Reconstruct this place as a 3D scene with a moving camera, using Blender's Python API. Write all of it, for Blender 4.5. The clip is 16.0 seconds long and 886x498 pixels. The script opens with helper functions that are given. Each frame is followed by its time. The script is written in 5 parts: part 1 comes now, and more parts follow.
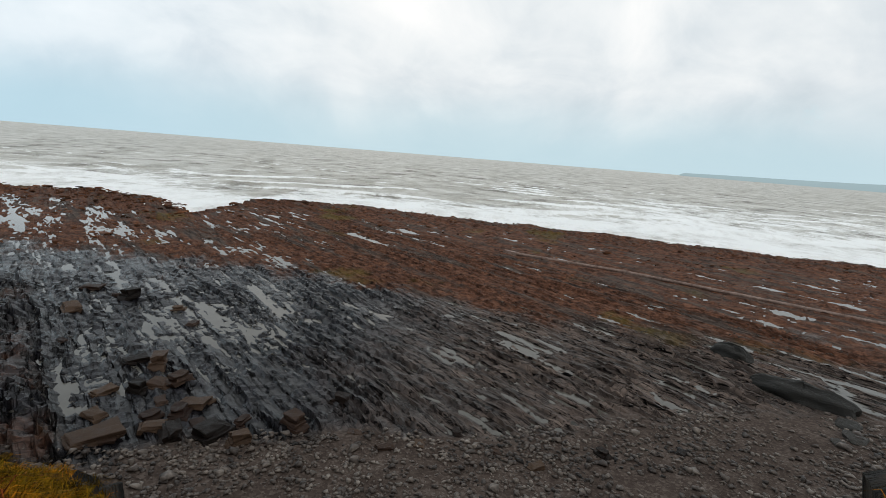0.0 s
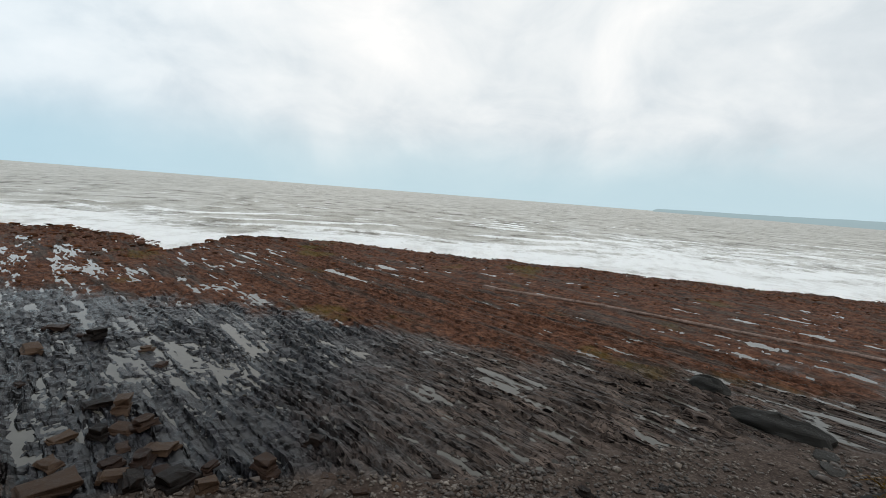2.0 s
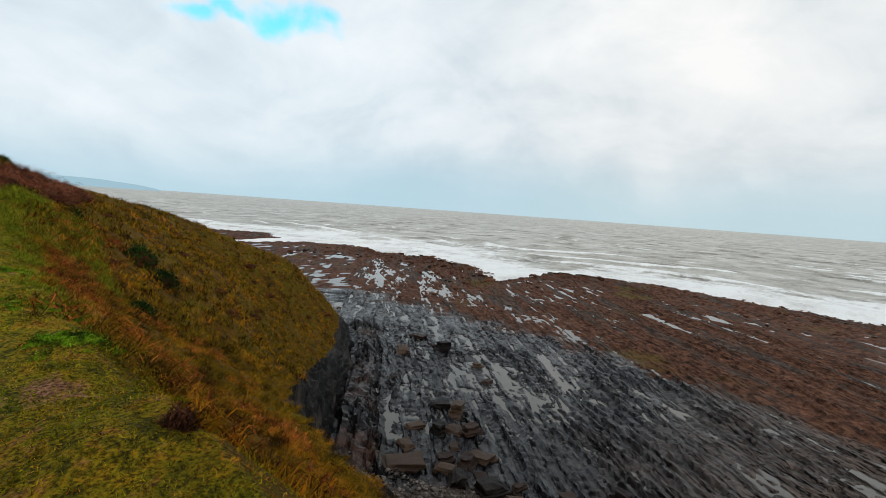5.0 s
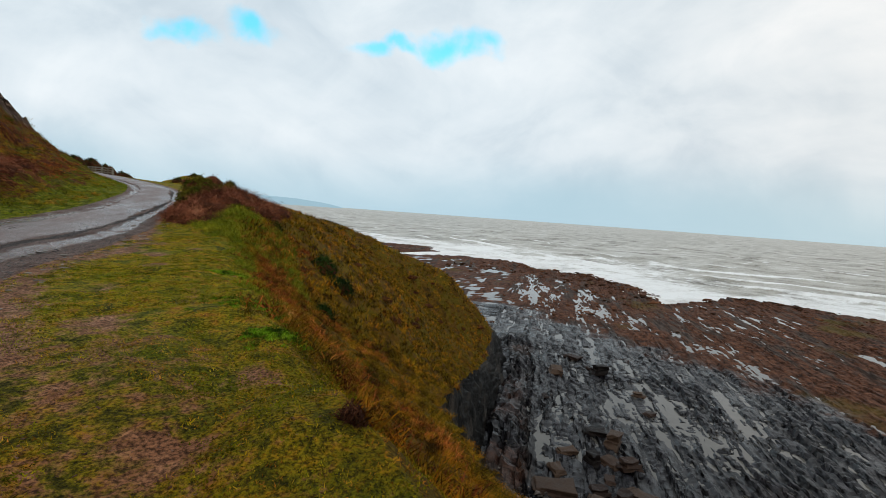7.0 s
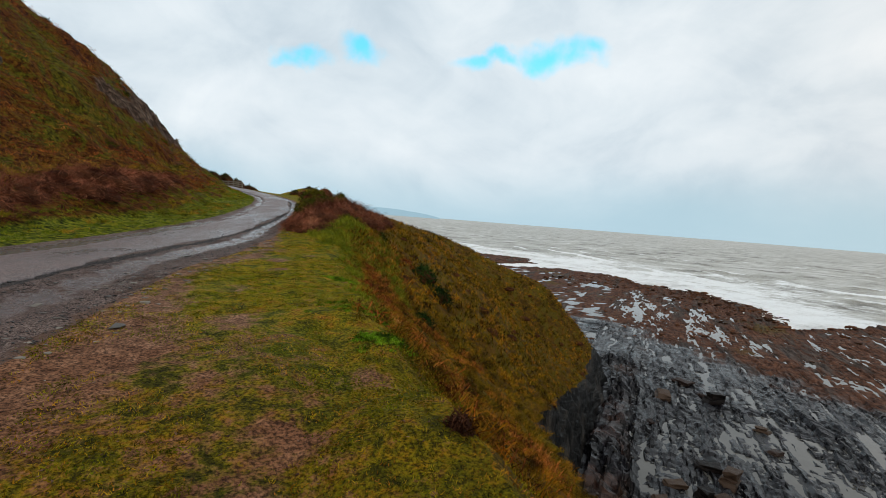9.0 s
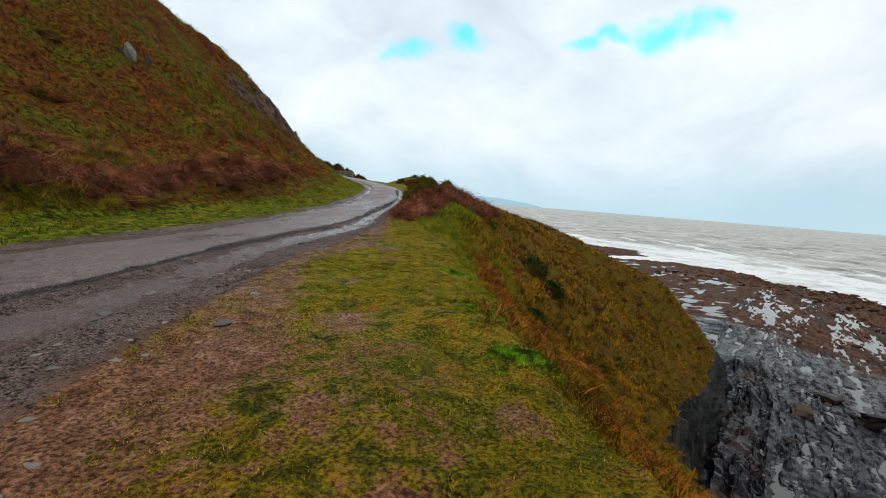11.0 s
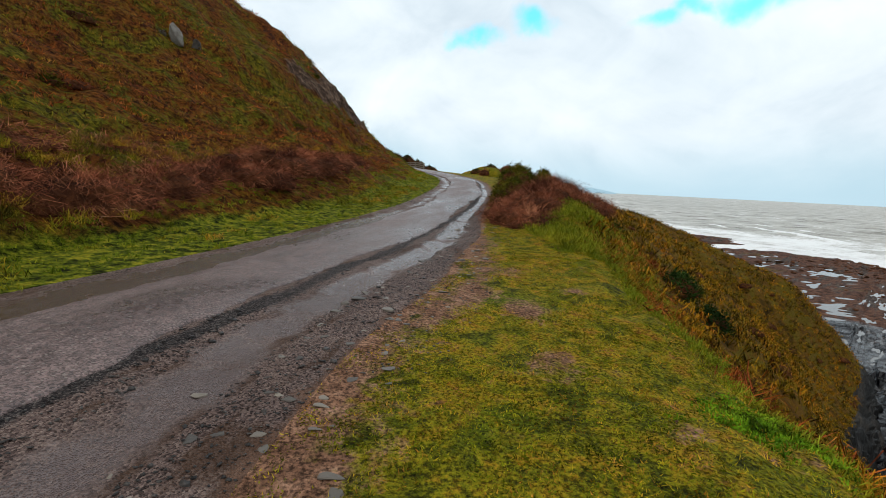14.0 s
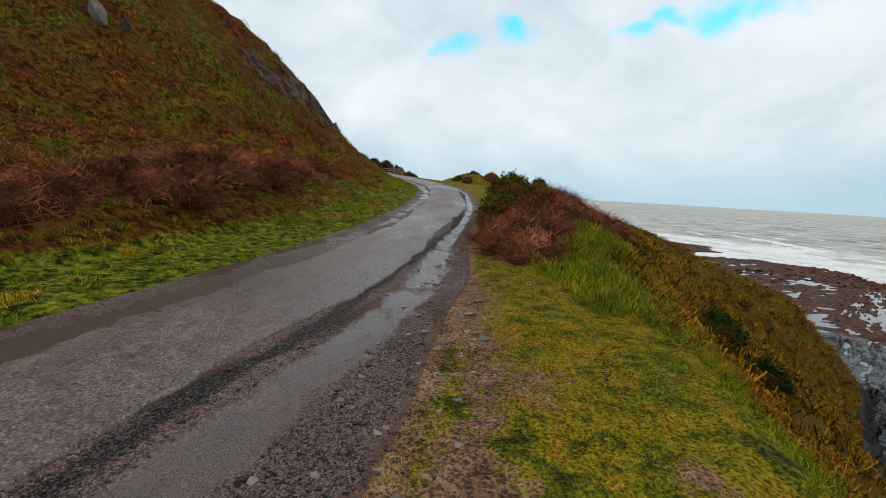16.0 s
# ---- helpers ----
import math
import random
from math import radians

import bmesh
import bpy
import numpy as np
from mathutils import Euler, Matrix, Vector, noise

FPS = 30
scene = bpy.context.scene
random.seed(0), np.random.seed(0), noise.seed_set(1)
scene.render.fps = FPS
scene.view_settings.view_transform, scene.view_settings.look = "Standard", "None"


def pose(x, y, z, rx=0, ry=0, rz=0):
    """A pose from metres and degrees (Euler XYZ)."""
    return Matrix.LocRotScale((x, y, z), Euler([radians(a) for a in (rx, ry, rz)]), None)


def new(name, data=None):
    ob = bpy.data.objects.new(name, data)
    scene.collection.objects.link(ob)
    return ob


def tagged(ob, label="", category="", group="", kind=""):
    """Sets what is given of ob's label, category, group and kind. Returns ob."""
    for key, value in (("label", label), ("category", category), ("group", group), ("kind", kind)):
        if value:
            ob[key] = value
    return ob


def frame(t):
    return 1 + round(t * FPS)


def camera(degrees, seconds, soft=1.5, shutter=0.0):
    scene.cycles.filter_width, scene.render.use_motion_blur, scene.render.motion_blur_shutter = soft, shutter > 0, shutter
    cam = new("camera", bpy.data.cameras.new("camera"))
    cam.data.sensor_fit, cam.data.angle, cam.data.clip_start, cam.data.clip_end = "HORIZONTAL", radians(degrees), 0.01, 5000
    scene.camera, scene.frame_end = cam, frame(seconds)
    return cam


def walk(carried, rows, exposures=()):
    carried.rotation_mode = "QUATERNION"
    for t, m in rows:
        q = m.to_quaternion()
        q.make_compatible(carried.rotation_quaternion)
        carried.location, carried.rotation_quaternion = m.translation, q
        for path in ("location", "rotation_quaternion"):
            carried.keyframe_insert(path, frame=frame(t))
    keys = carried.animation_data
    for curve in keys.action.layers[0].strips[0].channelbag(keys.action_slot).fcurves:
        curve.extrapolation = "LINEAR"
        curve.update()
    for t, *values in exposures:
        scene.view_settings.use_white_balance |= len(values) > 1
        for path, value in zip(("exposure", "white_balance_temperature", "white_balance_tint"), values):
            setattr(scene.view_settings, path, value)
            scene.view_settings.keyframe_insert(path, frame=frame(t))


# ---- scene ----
cam = camera(85.7, 16.0, 0.6)
METRES, EYE, TILT, LEAN, TURN = 10.0, 1.3, -11.25, -4.5, 0.0
ROWS = [
    (0.0, 0.0, 0.0, 0.0, 0.0, 0.0, -0.0),
    (0.5, 0.0002, 0.0007, -0.0003, -2.98, 1.35, 1.01),
    (1.0, 0.0241, 0.0027, -0.0064, -3.08, 2.66, 1.87),
    (1.5, 0.023, 0.0018, -0.0063, -3.33, 3.4, 1.11),
    (2.0, 0.022, 0.0016, -0.0062, -2.37, 4.29, 0.52),
    (2.5, 0.0211, 0.0013, -0.0061, 0.0, 5.19, -0.32),
    (3.0, 0.0205, 0.0016, -0.0059, 4.68, 5.68, -1.69),
    (3.5, 0.0193, -0.0, -0.0058, 10.71, 6.13, -2.97),
    (4.0, 0.0177, -0.0026, -0.0058, 18.61, 5.96, -4.39),
    (4.5, 0.0172, -0.002, -0.0051, 26.61, 6.57, -5.61),
    (5.0, 0.0174, -0.0028, -0.0038, 33.89, 7.02, -6.69),
    (7.5, 0.0163, -0.006, -0.0028, 54.75, 5.93, -10.87),
    (8.0, 0.0157, -0.0076, -0.0031, 57.01, 5.85, -11.33),
    (8.5, 0.0151, -0.0099, -0.0034, 59.91, 5.66, -11.89),
    (9.0, 0.0154, -0.0134, -0.0039, 63.79, 5.16, -12.64),
    (11.5, -0.1659, -0.0121, 0.0018, 77.74, -0.1, -13.89),
    (12.0, -0.2502, -0.0089, 0.0127, 79.31, -1.08, -13.09),
    (12.5, -0.3296, -0.0207, 0.0207, 82.25, -1.33, -14.24),
    (13.0, -0.4167, -0.0236, 0.0315, 82.55, -2.2, -13.72),
    (13.5, -0.4976, -0.0362, 0.0384, 84.18, -2.38, -14.13),
    (14.0, -0.5867, -0.0333, 0.0458, 84.47, -2.33, -13.63),
    (14.5, -0.6658, -0.0367, 0.058, 84.83, -2.62, -13.27),
    (15.0, -0.7505, -0.0275, 0.0695, 83.45, -2.65, -14.04),
    (15.5, -0.8301, -0.0201, 0.0896, 82.81, -1.98, -12.95),
    (16.0, -0.92, -0.0014, 0.0996, 82.14, -1.1, -13.87),
]
walk(cam, [(t, pose(0, 0, EYE, TILT, LEAN, TURN) @ pose(METRES * x, METRES * y, METRES * z, 90 + pitch, roll, yaw)) for t, x, y, z, yaw, pitch, roll in ROWS],
     [(0.0, 0.02), (4.0, -0.03), (9.0, -0.1), (11.5, 0.12), (15.3, 0.12), (16.0, -0.05)])

# ---- world, sun ----
world = bpy.data.worlds.new("overcast_sky")
scene.world = world
world.use_nodes = True


def node(tree, kind, **settings):
    n = tree.nodes.new(kind)
    for key, value in settings.items():
        if key == "operation":
            n.operation = value
        elif key == "blend_type":
            n.blend_type = value
        elif key == "data_type":
            n.data_type = value
        elif key == "noise_dimensions":
            n.noise_dimensions = value
        elif key == "feature":
            n.feature = value
        elif key == "sky_type":
            n.sky_type = value
        elif key == "attribute_name":
            n.attribute_name = value
    return n


def put(tree, target, value):
    if isinstance(value, bpy.types.NodeSocket):
        tree.links.new(value, target)
    else:
        target.default_value = value


def math_node(tree, operation, a, b=0.0, clamp=False):
    n = node(tree, "ShaderNodeMath", operation=operation)
    n.use_clamp = clamp
    put(tree, n.inputs[0], a)
    put(tree, n.inputs[1], b)
    return n.outputs[0]


def rgba(c):
    return (c[0], c[1], c[2], 1.0)


def mix_node(tree, factor, a, b, blend="MIX"):
    n = node(tree, "ShaderNodeMix", data_type="RGBA", blend_type=blend)
    put(tree, n.inputs[0], factor)
    put(tree, n.inputs[6], rgba(a) if isinstance(a, tuple) else a)
    put(tree, n.inputs[7], rgba(b) if isinstance(b, tuple) else b)
    return n.outputs[2]


def noise_node(tree, where, scale, detail=4.0, rough=0.55, distort=0.0):
    n = node(tree, "ShaderNodeTexNoise")
    put(tree, n.inputs["Vector"], where)
    n.inputs["Scale"].default_value = scale
    n.inputs["Detail"].default_value = detail
    n.inputs["Roughness"].default_value = rough
    n.inputs["Distortion"].default_value = distort
    return n.outputs["Fac"]


def ramp_node(tree, value, stops):
    n = node(tree, "ShaderNodeValToRGB")
    put(tree, n.inputs[0], value)
    e = n.color_ramp.elements
    while len(e) < len(stops):
        e.new(0.5)
    for item, (place, colour) in zip(e, stops):
        item.position = place
        item.color = rgba(colour) if len(colour) == 3 else colour
    return n.outputs["Color"]


def fade_node(tree, value, low, high, to_low=0.0, to_high=1.0):
    n = node(tree, "ShaderNodeMapRange")
    n.interpolation_type = "SMOOTHSTEP"
    put(tree, n.inputs[0], value)
    for i, v in enumerate((low, high, to_low, to_high)):
        n.inputs[i + 1].default_value = v
    return n.outputs[0]


def scaled(tree, where, scale, turn=(0, 0, 0)):
    if turn != (0, 0, 0):
        first = node(tree, "ShaderNodeMapping")
        put(tree, first.inputs[0], where)
        first.inputs["Rotation"].default_value = turn
        where = first.outputs[0]
    n = node(tree, "ShaderNodeMapping")
    put(tree, n.inputs[0], where)
    n.inputs["Scale"].default_value = scale
    return n.outputs[0]


def grey(v):
    return (v, v, v)


SUN_ELEVATION, SUN_ROTATION = radians(38), radians(150)


BLUE_BREAKS = ((-0.952, 0.135, 0.277, 0.035, 0.9), (-0.925, 0.235, 0.304, 0.045, 1.0), (-0.847, 0.44, 0.294, 0.04, 0.9), (-0.822, 0.48, 0.307, 0.035, 0.9), (-0.775, 0.55, 0.318, 0.055, 1.0), (-0.735, 0.60, 0.317, 0.045, 1.0), (0.592, 0.799, 0.108, 0.03, 0.3))


def build_world():
    t = world.node_tree
    t.nodes.clear()
    out = node(t, "ShaderNodeOutputWorld")
    back = node(t, "ShaderNodeBackground")
    sky = node(t, "ShaderNodeTexSky", sky_type="NISHITA")
    sky.sun_disc = False
    sky.sun_elevation = SUN_ELEVATION
    sky.sun_rotation = SUN_ROTATION
    coord = node(t, "ShaderNodeTexCoord").outputs["Generated"]
    split = node(t, "ShaderNodeSeparateXYZ")
    put(t, split.inputs[0], coord)
    up = split.outputs[2]
    # clouds: flatter toward the horizon
    flat = scaled(t, coord, (1.0, 1.0, 1.5))
    big = noise_node(t, flat, 1.9, 6.0, 0.52, 0.5)
    fine = noise_node(t, flat, 5.5, 7.0, 0.55, 0.6)
    tone = math_node(t, "ADD", math_node(t, "MULTIPLY", big, 0.65), math_node(t, "MULTIPLY", fine, 0.35))
    cloud = ramp_node(t, tone, [(0.34, (0.60, 0.67, 0.715)), (0.45, (0.73, 0.785, 0.82)), (0.53, (0.85, 0.885, 0.90)), (0.66, (1.0, 1.0, 0.99))])
    # a teal-grey bank low over the sea
    low = fade_node(t, math_node(t, "ADD", up, math_node(t, "MULTIPLY", math_node(t, "SUBTRACT", big, 0.5), 0.16)), 0.0, 0.15, 1.0, 0.0)
    cloud = mix_node(t, math_node(t, "MULTIPLY", low, 0.88), cloud, (0.53, 0.705, 0.775))
    # small breaks of blue in the cloud
    ragged = node(t, "ShaderNodeTexNoise")
    put(t, ragged.inputs["Vector"], coord)
    ragged.inputs["Scale"].default_value, ragged.inputs["Detail"].default_value = 9.0, 6.0
    warp = node(t, "ShaderNodeVectorMath")
    warp.operation = "MULTIPLY_ADD"
    put(t, warp.inputs[0], ragged.outputs["Color"])
    warp.inputs[1].default_value = (0.17, 0.17, 0.13)
    put(t, warp.inputs[2], coord)
    hole = 0.0
    for x, y, z, size, clear in BLUE_BREAKS:
        away = node(t, "ShaderNodeVectorMath")
        away.operation = "SUBTRACT"
        put(t, away.inputs[0], warp.outputs[0])
        away.inputs[1].default_value = (x + 0.085, y + 0.085, z + 0.065)
        far = node(t, "ShaderNodeVectorMath")
        far.operation = "LENGTH"
        put(t, far.inputs[0], scaled(t, away.outputs[0], (1.0, 1.0, 2.3)))
        hole = math_node(t, "MAXIMUM", hole, fade_node(t, far.outputs["Value"], size * 0.25, size * 1.6, clear, 0.0))
    blue = mix_node(t, 1.0, sky.outputs[0], (0.10, 0.36, 0.36), "MULTIPLY")
    blue = mix_node(t, 0.55, blue, (0.15, 0.80, 0.92))
    colour = mix_node(t, math_node(t, "MULTIPLY", hole, 0.9), cloud, blue)
    cool = fade_node(t, split.outputs[0], -0.1, -0.8, 0.0, 1.0)
    colour = mix_node(t, cool, colour, mix_node(t, 1.0, colour, (0.915, 0.985, 1.04), "MULTIPLY"))
    put(t, back.inputs[0], colour)
    back.inputs[1].default_value = 1.0
    put(t, out.inputs[0], back.outputs[0])


build_world()
sun_light = bpy.data.lights.new("sun", "SUN")
sun_light.energy, sun_light.angle, sun_light.color = 0.7, radians(25), (1.0, 0.96, 0.9)
sun = new("sun", sun_light)
sun.rotation_euler = (math.pi / 2 - SUN_ELEVATION, 0, -SUN_ROTATION + math.pi)


# ---- materials ----
def material(name):
    m = bpy.data.materials.new(name)
    m.use_nodes = True
    t = m.node_tree
    t.nodes.clear()
    out = node(t, "ShaderNodeOutputMaterial")
    b = node(t, "ShaderNodeBsdfPrincipled")
    put(t, out.inputs[0], b.outputs[0])
    where = node(t, "ShaderNodeNewGeometry").outputs["Position"]
    return m, t, b, where


def relief(t, b, height, strength, distance):
    n = node(t, "ShaderNodeBump")
    n.inputs["Strength"].default_value = strength
    n.inputs["Distance"].default_value = distance
    put(t, n.inputs["Height"], height)
    put(t, b.inputs["Normal"], n.outputs[0])


def layered(name, patches, fine_scale, rough, patch_scale=0.5, contrast=0.6, bump=0.6, depth=0.02, turn=None, spec=0.4):
    """Colour from a ramp over broad noise, broken up by fine grain, with relief."""
    m, t, b, where = material(name)
    at = scaled(t, where, *turn) if turn else where
    broad = noise_node(t, at, patch_scale, 6.0, 0.62, 0.4)
    grain = noise_node(t, at, fine_scale, 5.0, 0.65)
    colour = ramp_node(t, broad, patches)
    shade = fade_node(t, grain, 0.28, 0.72, 1.0 - contrast, 1.0 + contrast * 0.6)
    n = node(t, "ShaderNodeMix", data_type="RGBA", blend_type="MULTIPLY")
    n.inputs[0].default_value = 1.0
    put(t, n.inputs[6], colour)
    put(t, n.inputs[7], shade)
    put(t, b.inputs["Base Color"], n.outputs[2])
    put(t, b.inputs["Roughness"], fade_node(t, grain, 0.3, 0.7, rough[0], rough[1]))
    b.inputs["Specular IOR Level"].default_value = spec
    relief(t, b, grain, bump, depth)
    return m


def darkened_toward_cove(t, where, colour):
    """Puts a darker, redder cast into the colour east of the bend."""
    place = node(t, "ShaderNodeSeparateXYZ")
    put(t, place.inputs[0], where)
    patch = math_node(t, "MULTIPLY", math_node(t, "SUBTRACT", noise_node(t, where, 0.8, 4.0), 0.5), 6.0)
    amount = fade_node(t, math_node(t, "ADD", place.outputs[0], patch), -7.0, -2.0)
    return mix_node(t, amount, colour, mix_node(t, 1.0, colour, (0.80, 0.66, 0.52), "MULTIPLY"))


def island_tinted(name, stops, rough=0.85, spec=0.05, grain=9.0, patch=0.8, clump=0.0, low=0.30, darkened_east=False):
    """For loose leaves, blades and stones: each piece takes its own colour from the ramp."""
    m, t, b, where = material(name)
    piece = node(t, "ShaderNodeNewGeometry").outputs["Random Per Island"]
    broad = noise_node(t, where, patch, 5.0, 0.65, 0.5)
    mixed = math_node(t, "ADD", math_node(t, "MULTIPLY", piece, 0.30), math_node(t, "MULTIPLY", math_node(t, "SUBTRACT", broad, 0.32), 1.75))
    colour = ramp_node(t, mixed, stops)
    fine = fade_node(t, noise_node(t, where, grain, 4.0), 0.3, 0.7, 0.7, 1.25)
    # Tuft-sized noise paints shaded gaps and brighter tops into the colour.
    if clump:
        tuft_shade = fade_node(t, noise_node(t, where, clump, 3.0, 0.6, 0.3), 0.38, 0.60, low, 1.95 - low)
        fine = math_node(t, "MULTIPLY", fine, tuft_shade)
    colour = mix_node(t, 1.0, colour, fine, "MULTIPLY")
    put(t, b.inputs["Base Color"], darkened_toward_cove(t, where, colour) if darkened_east else colour)
    b.inputs["Roughness"].default_value = rough
    b.inputs["Specular IOR Level"].default_value = spec
    return m


STRIKE = radians(41.3)  # turns world x onto the across-strike axis of the beds


def reef_material():
    m, t, b, where = material("wet_slate_reef")
    weed = node(t, "ShaderNodeAttribute", attribute_name="weed").outputs["Fac"]
    shingle = node(t, "ShaderNodeAttribute", attribute_name="shingle").outputs["Fac"]
    own = node(t, "ShaderNodeAttribute", attribute_name="block").outputs["Fac"]
    along = scaled(t, where, (1.0, 0.16, 1.0), (0, 0, -STRIKE))
    beds = noise_node(t, along, 1.6, 6.0, 0.65, 0.3)
    grain = noise_node(t, where, 7.0, 6.0, 0.7)
    broad = noise_node(t, where, 0.09, 4.0)
    place = node(t, "ShaderNodeSeparateXYZ")
    put(t, place.inputs[0], where)
    eastward = fade_node(t, place.outputs[0], -22.0, 22.0)
    dull = fade_node(t, math_node(t, "ADD", math_node(t, "MULTIPLY", broad, 0.5), math_node(t, "MULTIPLY", eastward, 0.6)), 0.32, 0.72)
    slate = ramp_node(t, beds, [(0.3, (0.002, 0.002, 0.0025)), (0.5, (0.006, 0.006, 0.008)), (0.68, (0.018, 0.017, 0.021))])
    drab = ramp_node(t, beds, [(0.3, (0.022, 0.016, 0.014)), (0.5, (0.066, 0.049, 0.041)), (0.7, (0.13, 0.098, 0.080))])
    slate = mix_node(t, dull, slate, drab)
    slate = mix_node(t, 1.0, slate, fade_node(t, own, 0.0, 1.0, 0.6, 1.45), "MULTIPLY")
    brown = ramp_node(t, noise_node(t, where, 0.9, 7.0, 0.7), [(0.32, (0.010, 0.006, 0.004)), (0.46, (0.070, 0.032, 0.020)), (0.66, (0.18, 0.084, 0.051))])
    weedy = math_node(t, "ADD", weed, math_node(t, "MULTIPLY", math_node(t, "SUBTRACT", noise_node(t, where, 0.16, 5.0, 0.6), 0.5), 1.6))
    weedy = fade_node(t, weedy, 0.25, 0.85)
    brown = mix_node(t, fade_node(t, noise_node(t, along, 0.35, 5.0, 0.6), 0.5, 0.62), brown, drab)
    colour = mix_node(t, weedy, slate, brown)
    moss = math_node(t, "MULTIPLY", fade_node(t, noise_node(t, where, 0.05, 4.0), 0.6, 0.7), weedy)
    colour = mix_node(t, math_node(t, "MULTIPLY", moss, 0.6), colour, (0.10, 0.075, 0.015))
    cobble = node(t, "ShaderNodeTexVoronoi", feature="F1")
    put(t, cobble.inputs["Vector"], where)
    cobble.inputs["Scale"].default_value = 6.5
    grit = node(t, "ShaderNodeSeparateColor")
    put(t, grit.inputs[0], cobble.outputs["Color"])
    pebble = math_node(t, "ADD", math_node(t, "MULTIPLY", noise_node(t, where, 0.35, 5.0, 0.7), 0.75), math_node(t, "MULTIPLY", math_node(t, "MULTIPLY", grit.outputs[0], grit.outputs[0]), 0.3))
    gravel = ramp_node(t, pebble, [(0.25, (0.032, 0.023, 0.019)), (0.45, (0.060, 0.044, 0.036)), (0.62, (0.092, 0.071, 0.060)), (0.82, (0.15, 0.125, 0.108))])
    colour = mix_node(t, shingle, colour, gravel)
    parting = noise_node(t, scaled(t, where, (1.0, 0.09, 0.3), (0, 0, -STRIKE)), 1.5, 4.0, 0.55, 0.25)
    cross = noise_node(t, scaled(t, where, (0.35, 1.0, 0.3), (0, 0, -STRIKE)), 1.1, 3.0, 0.55, 0.6)
    line = math_node(t, "ABSOLUTE", math_node(t, "SUBTRACT", parting, 0.5))
    joint = math_node(t, "ADD", math_node(t, "ABSOLUTE", math_node(t, "SUBTRACT", cross, 0.5)), 0.012)
    seam = fade_node(t, math_node(t, "ADD", math_node(t, "MINIMUM", line, joint), math_node(t, "MULTIPLY", math_node(t, "SUBTRACT", grain, 0.5), 0.03)), 0.004, 0.034)
    seam = math_node(t, "MAXIMUM", seam, math_node(t, "MAXIMUM", shingle, math_node(t, "MULTIPLY", weedy, 0.75)))
    colour = mix_node(t, math_node(t, "SUBTRACT", 1.0, seam), colour, (0.0025, 0.002, 0.002))
    put(t, b.inputs["Base Color"], colour)
    wet = fade_node(t, math_node(t, "ADD", math_node(t, "MULTIPLY", beds, 0.6), math_node(t, "MULTIPLY", own, 0.4)), 0.30, 0.75, 0.12, 0.42)
    wet = math_node(t, "ADD", wet, math_node(t, "MULTIPLY", dull, 0.22))
    rough = math_node(t, "MAXIMUM", wet, math_node(t, "MULTIPLY", weedy, 0.75))
    rough = math_node(t, "MAXIMUM", rough, math_node(t, "MULTIPLY", shingle, 0.75))
    put(t, b.inputs["Roughness"], rough)
    matt = math_node(t, "MAXIMUM", math_node(t, "MAXIMUM", weedy, shingle), math_node(t, "MULTIPLY", dull, 0.65))
    put(t, b.inputs["Specular IOR Level"], math_node(t, "MULTIPLY", fade_node(t, matt, 0.0, 1.0, 0.27, 0.05), fade_node(t, seam, 0.0, 1.0, 0.15, 1.0)))
    relief(t, b, math_node(t, "ADD", math_node(t, "MULTIPLY", beds, 0.8), math_node(t, "MULTIPLY", grain, 0.5)), 0.7, 0.10)
    return m


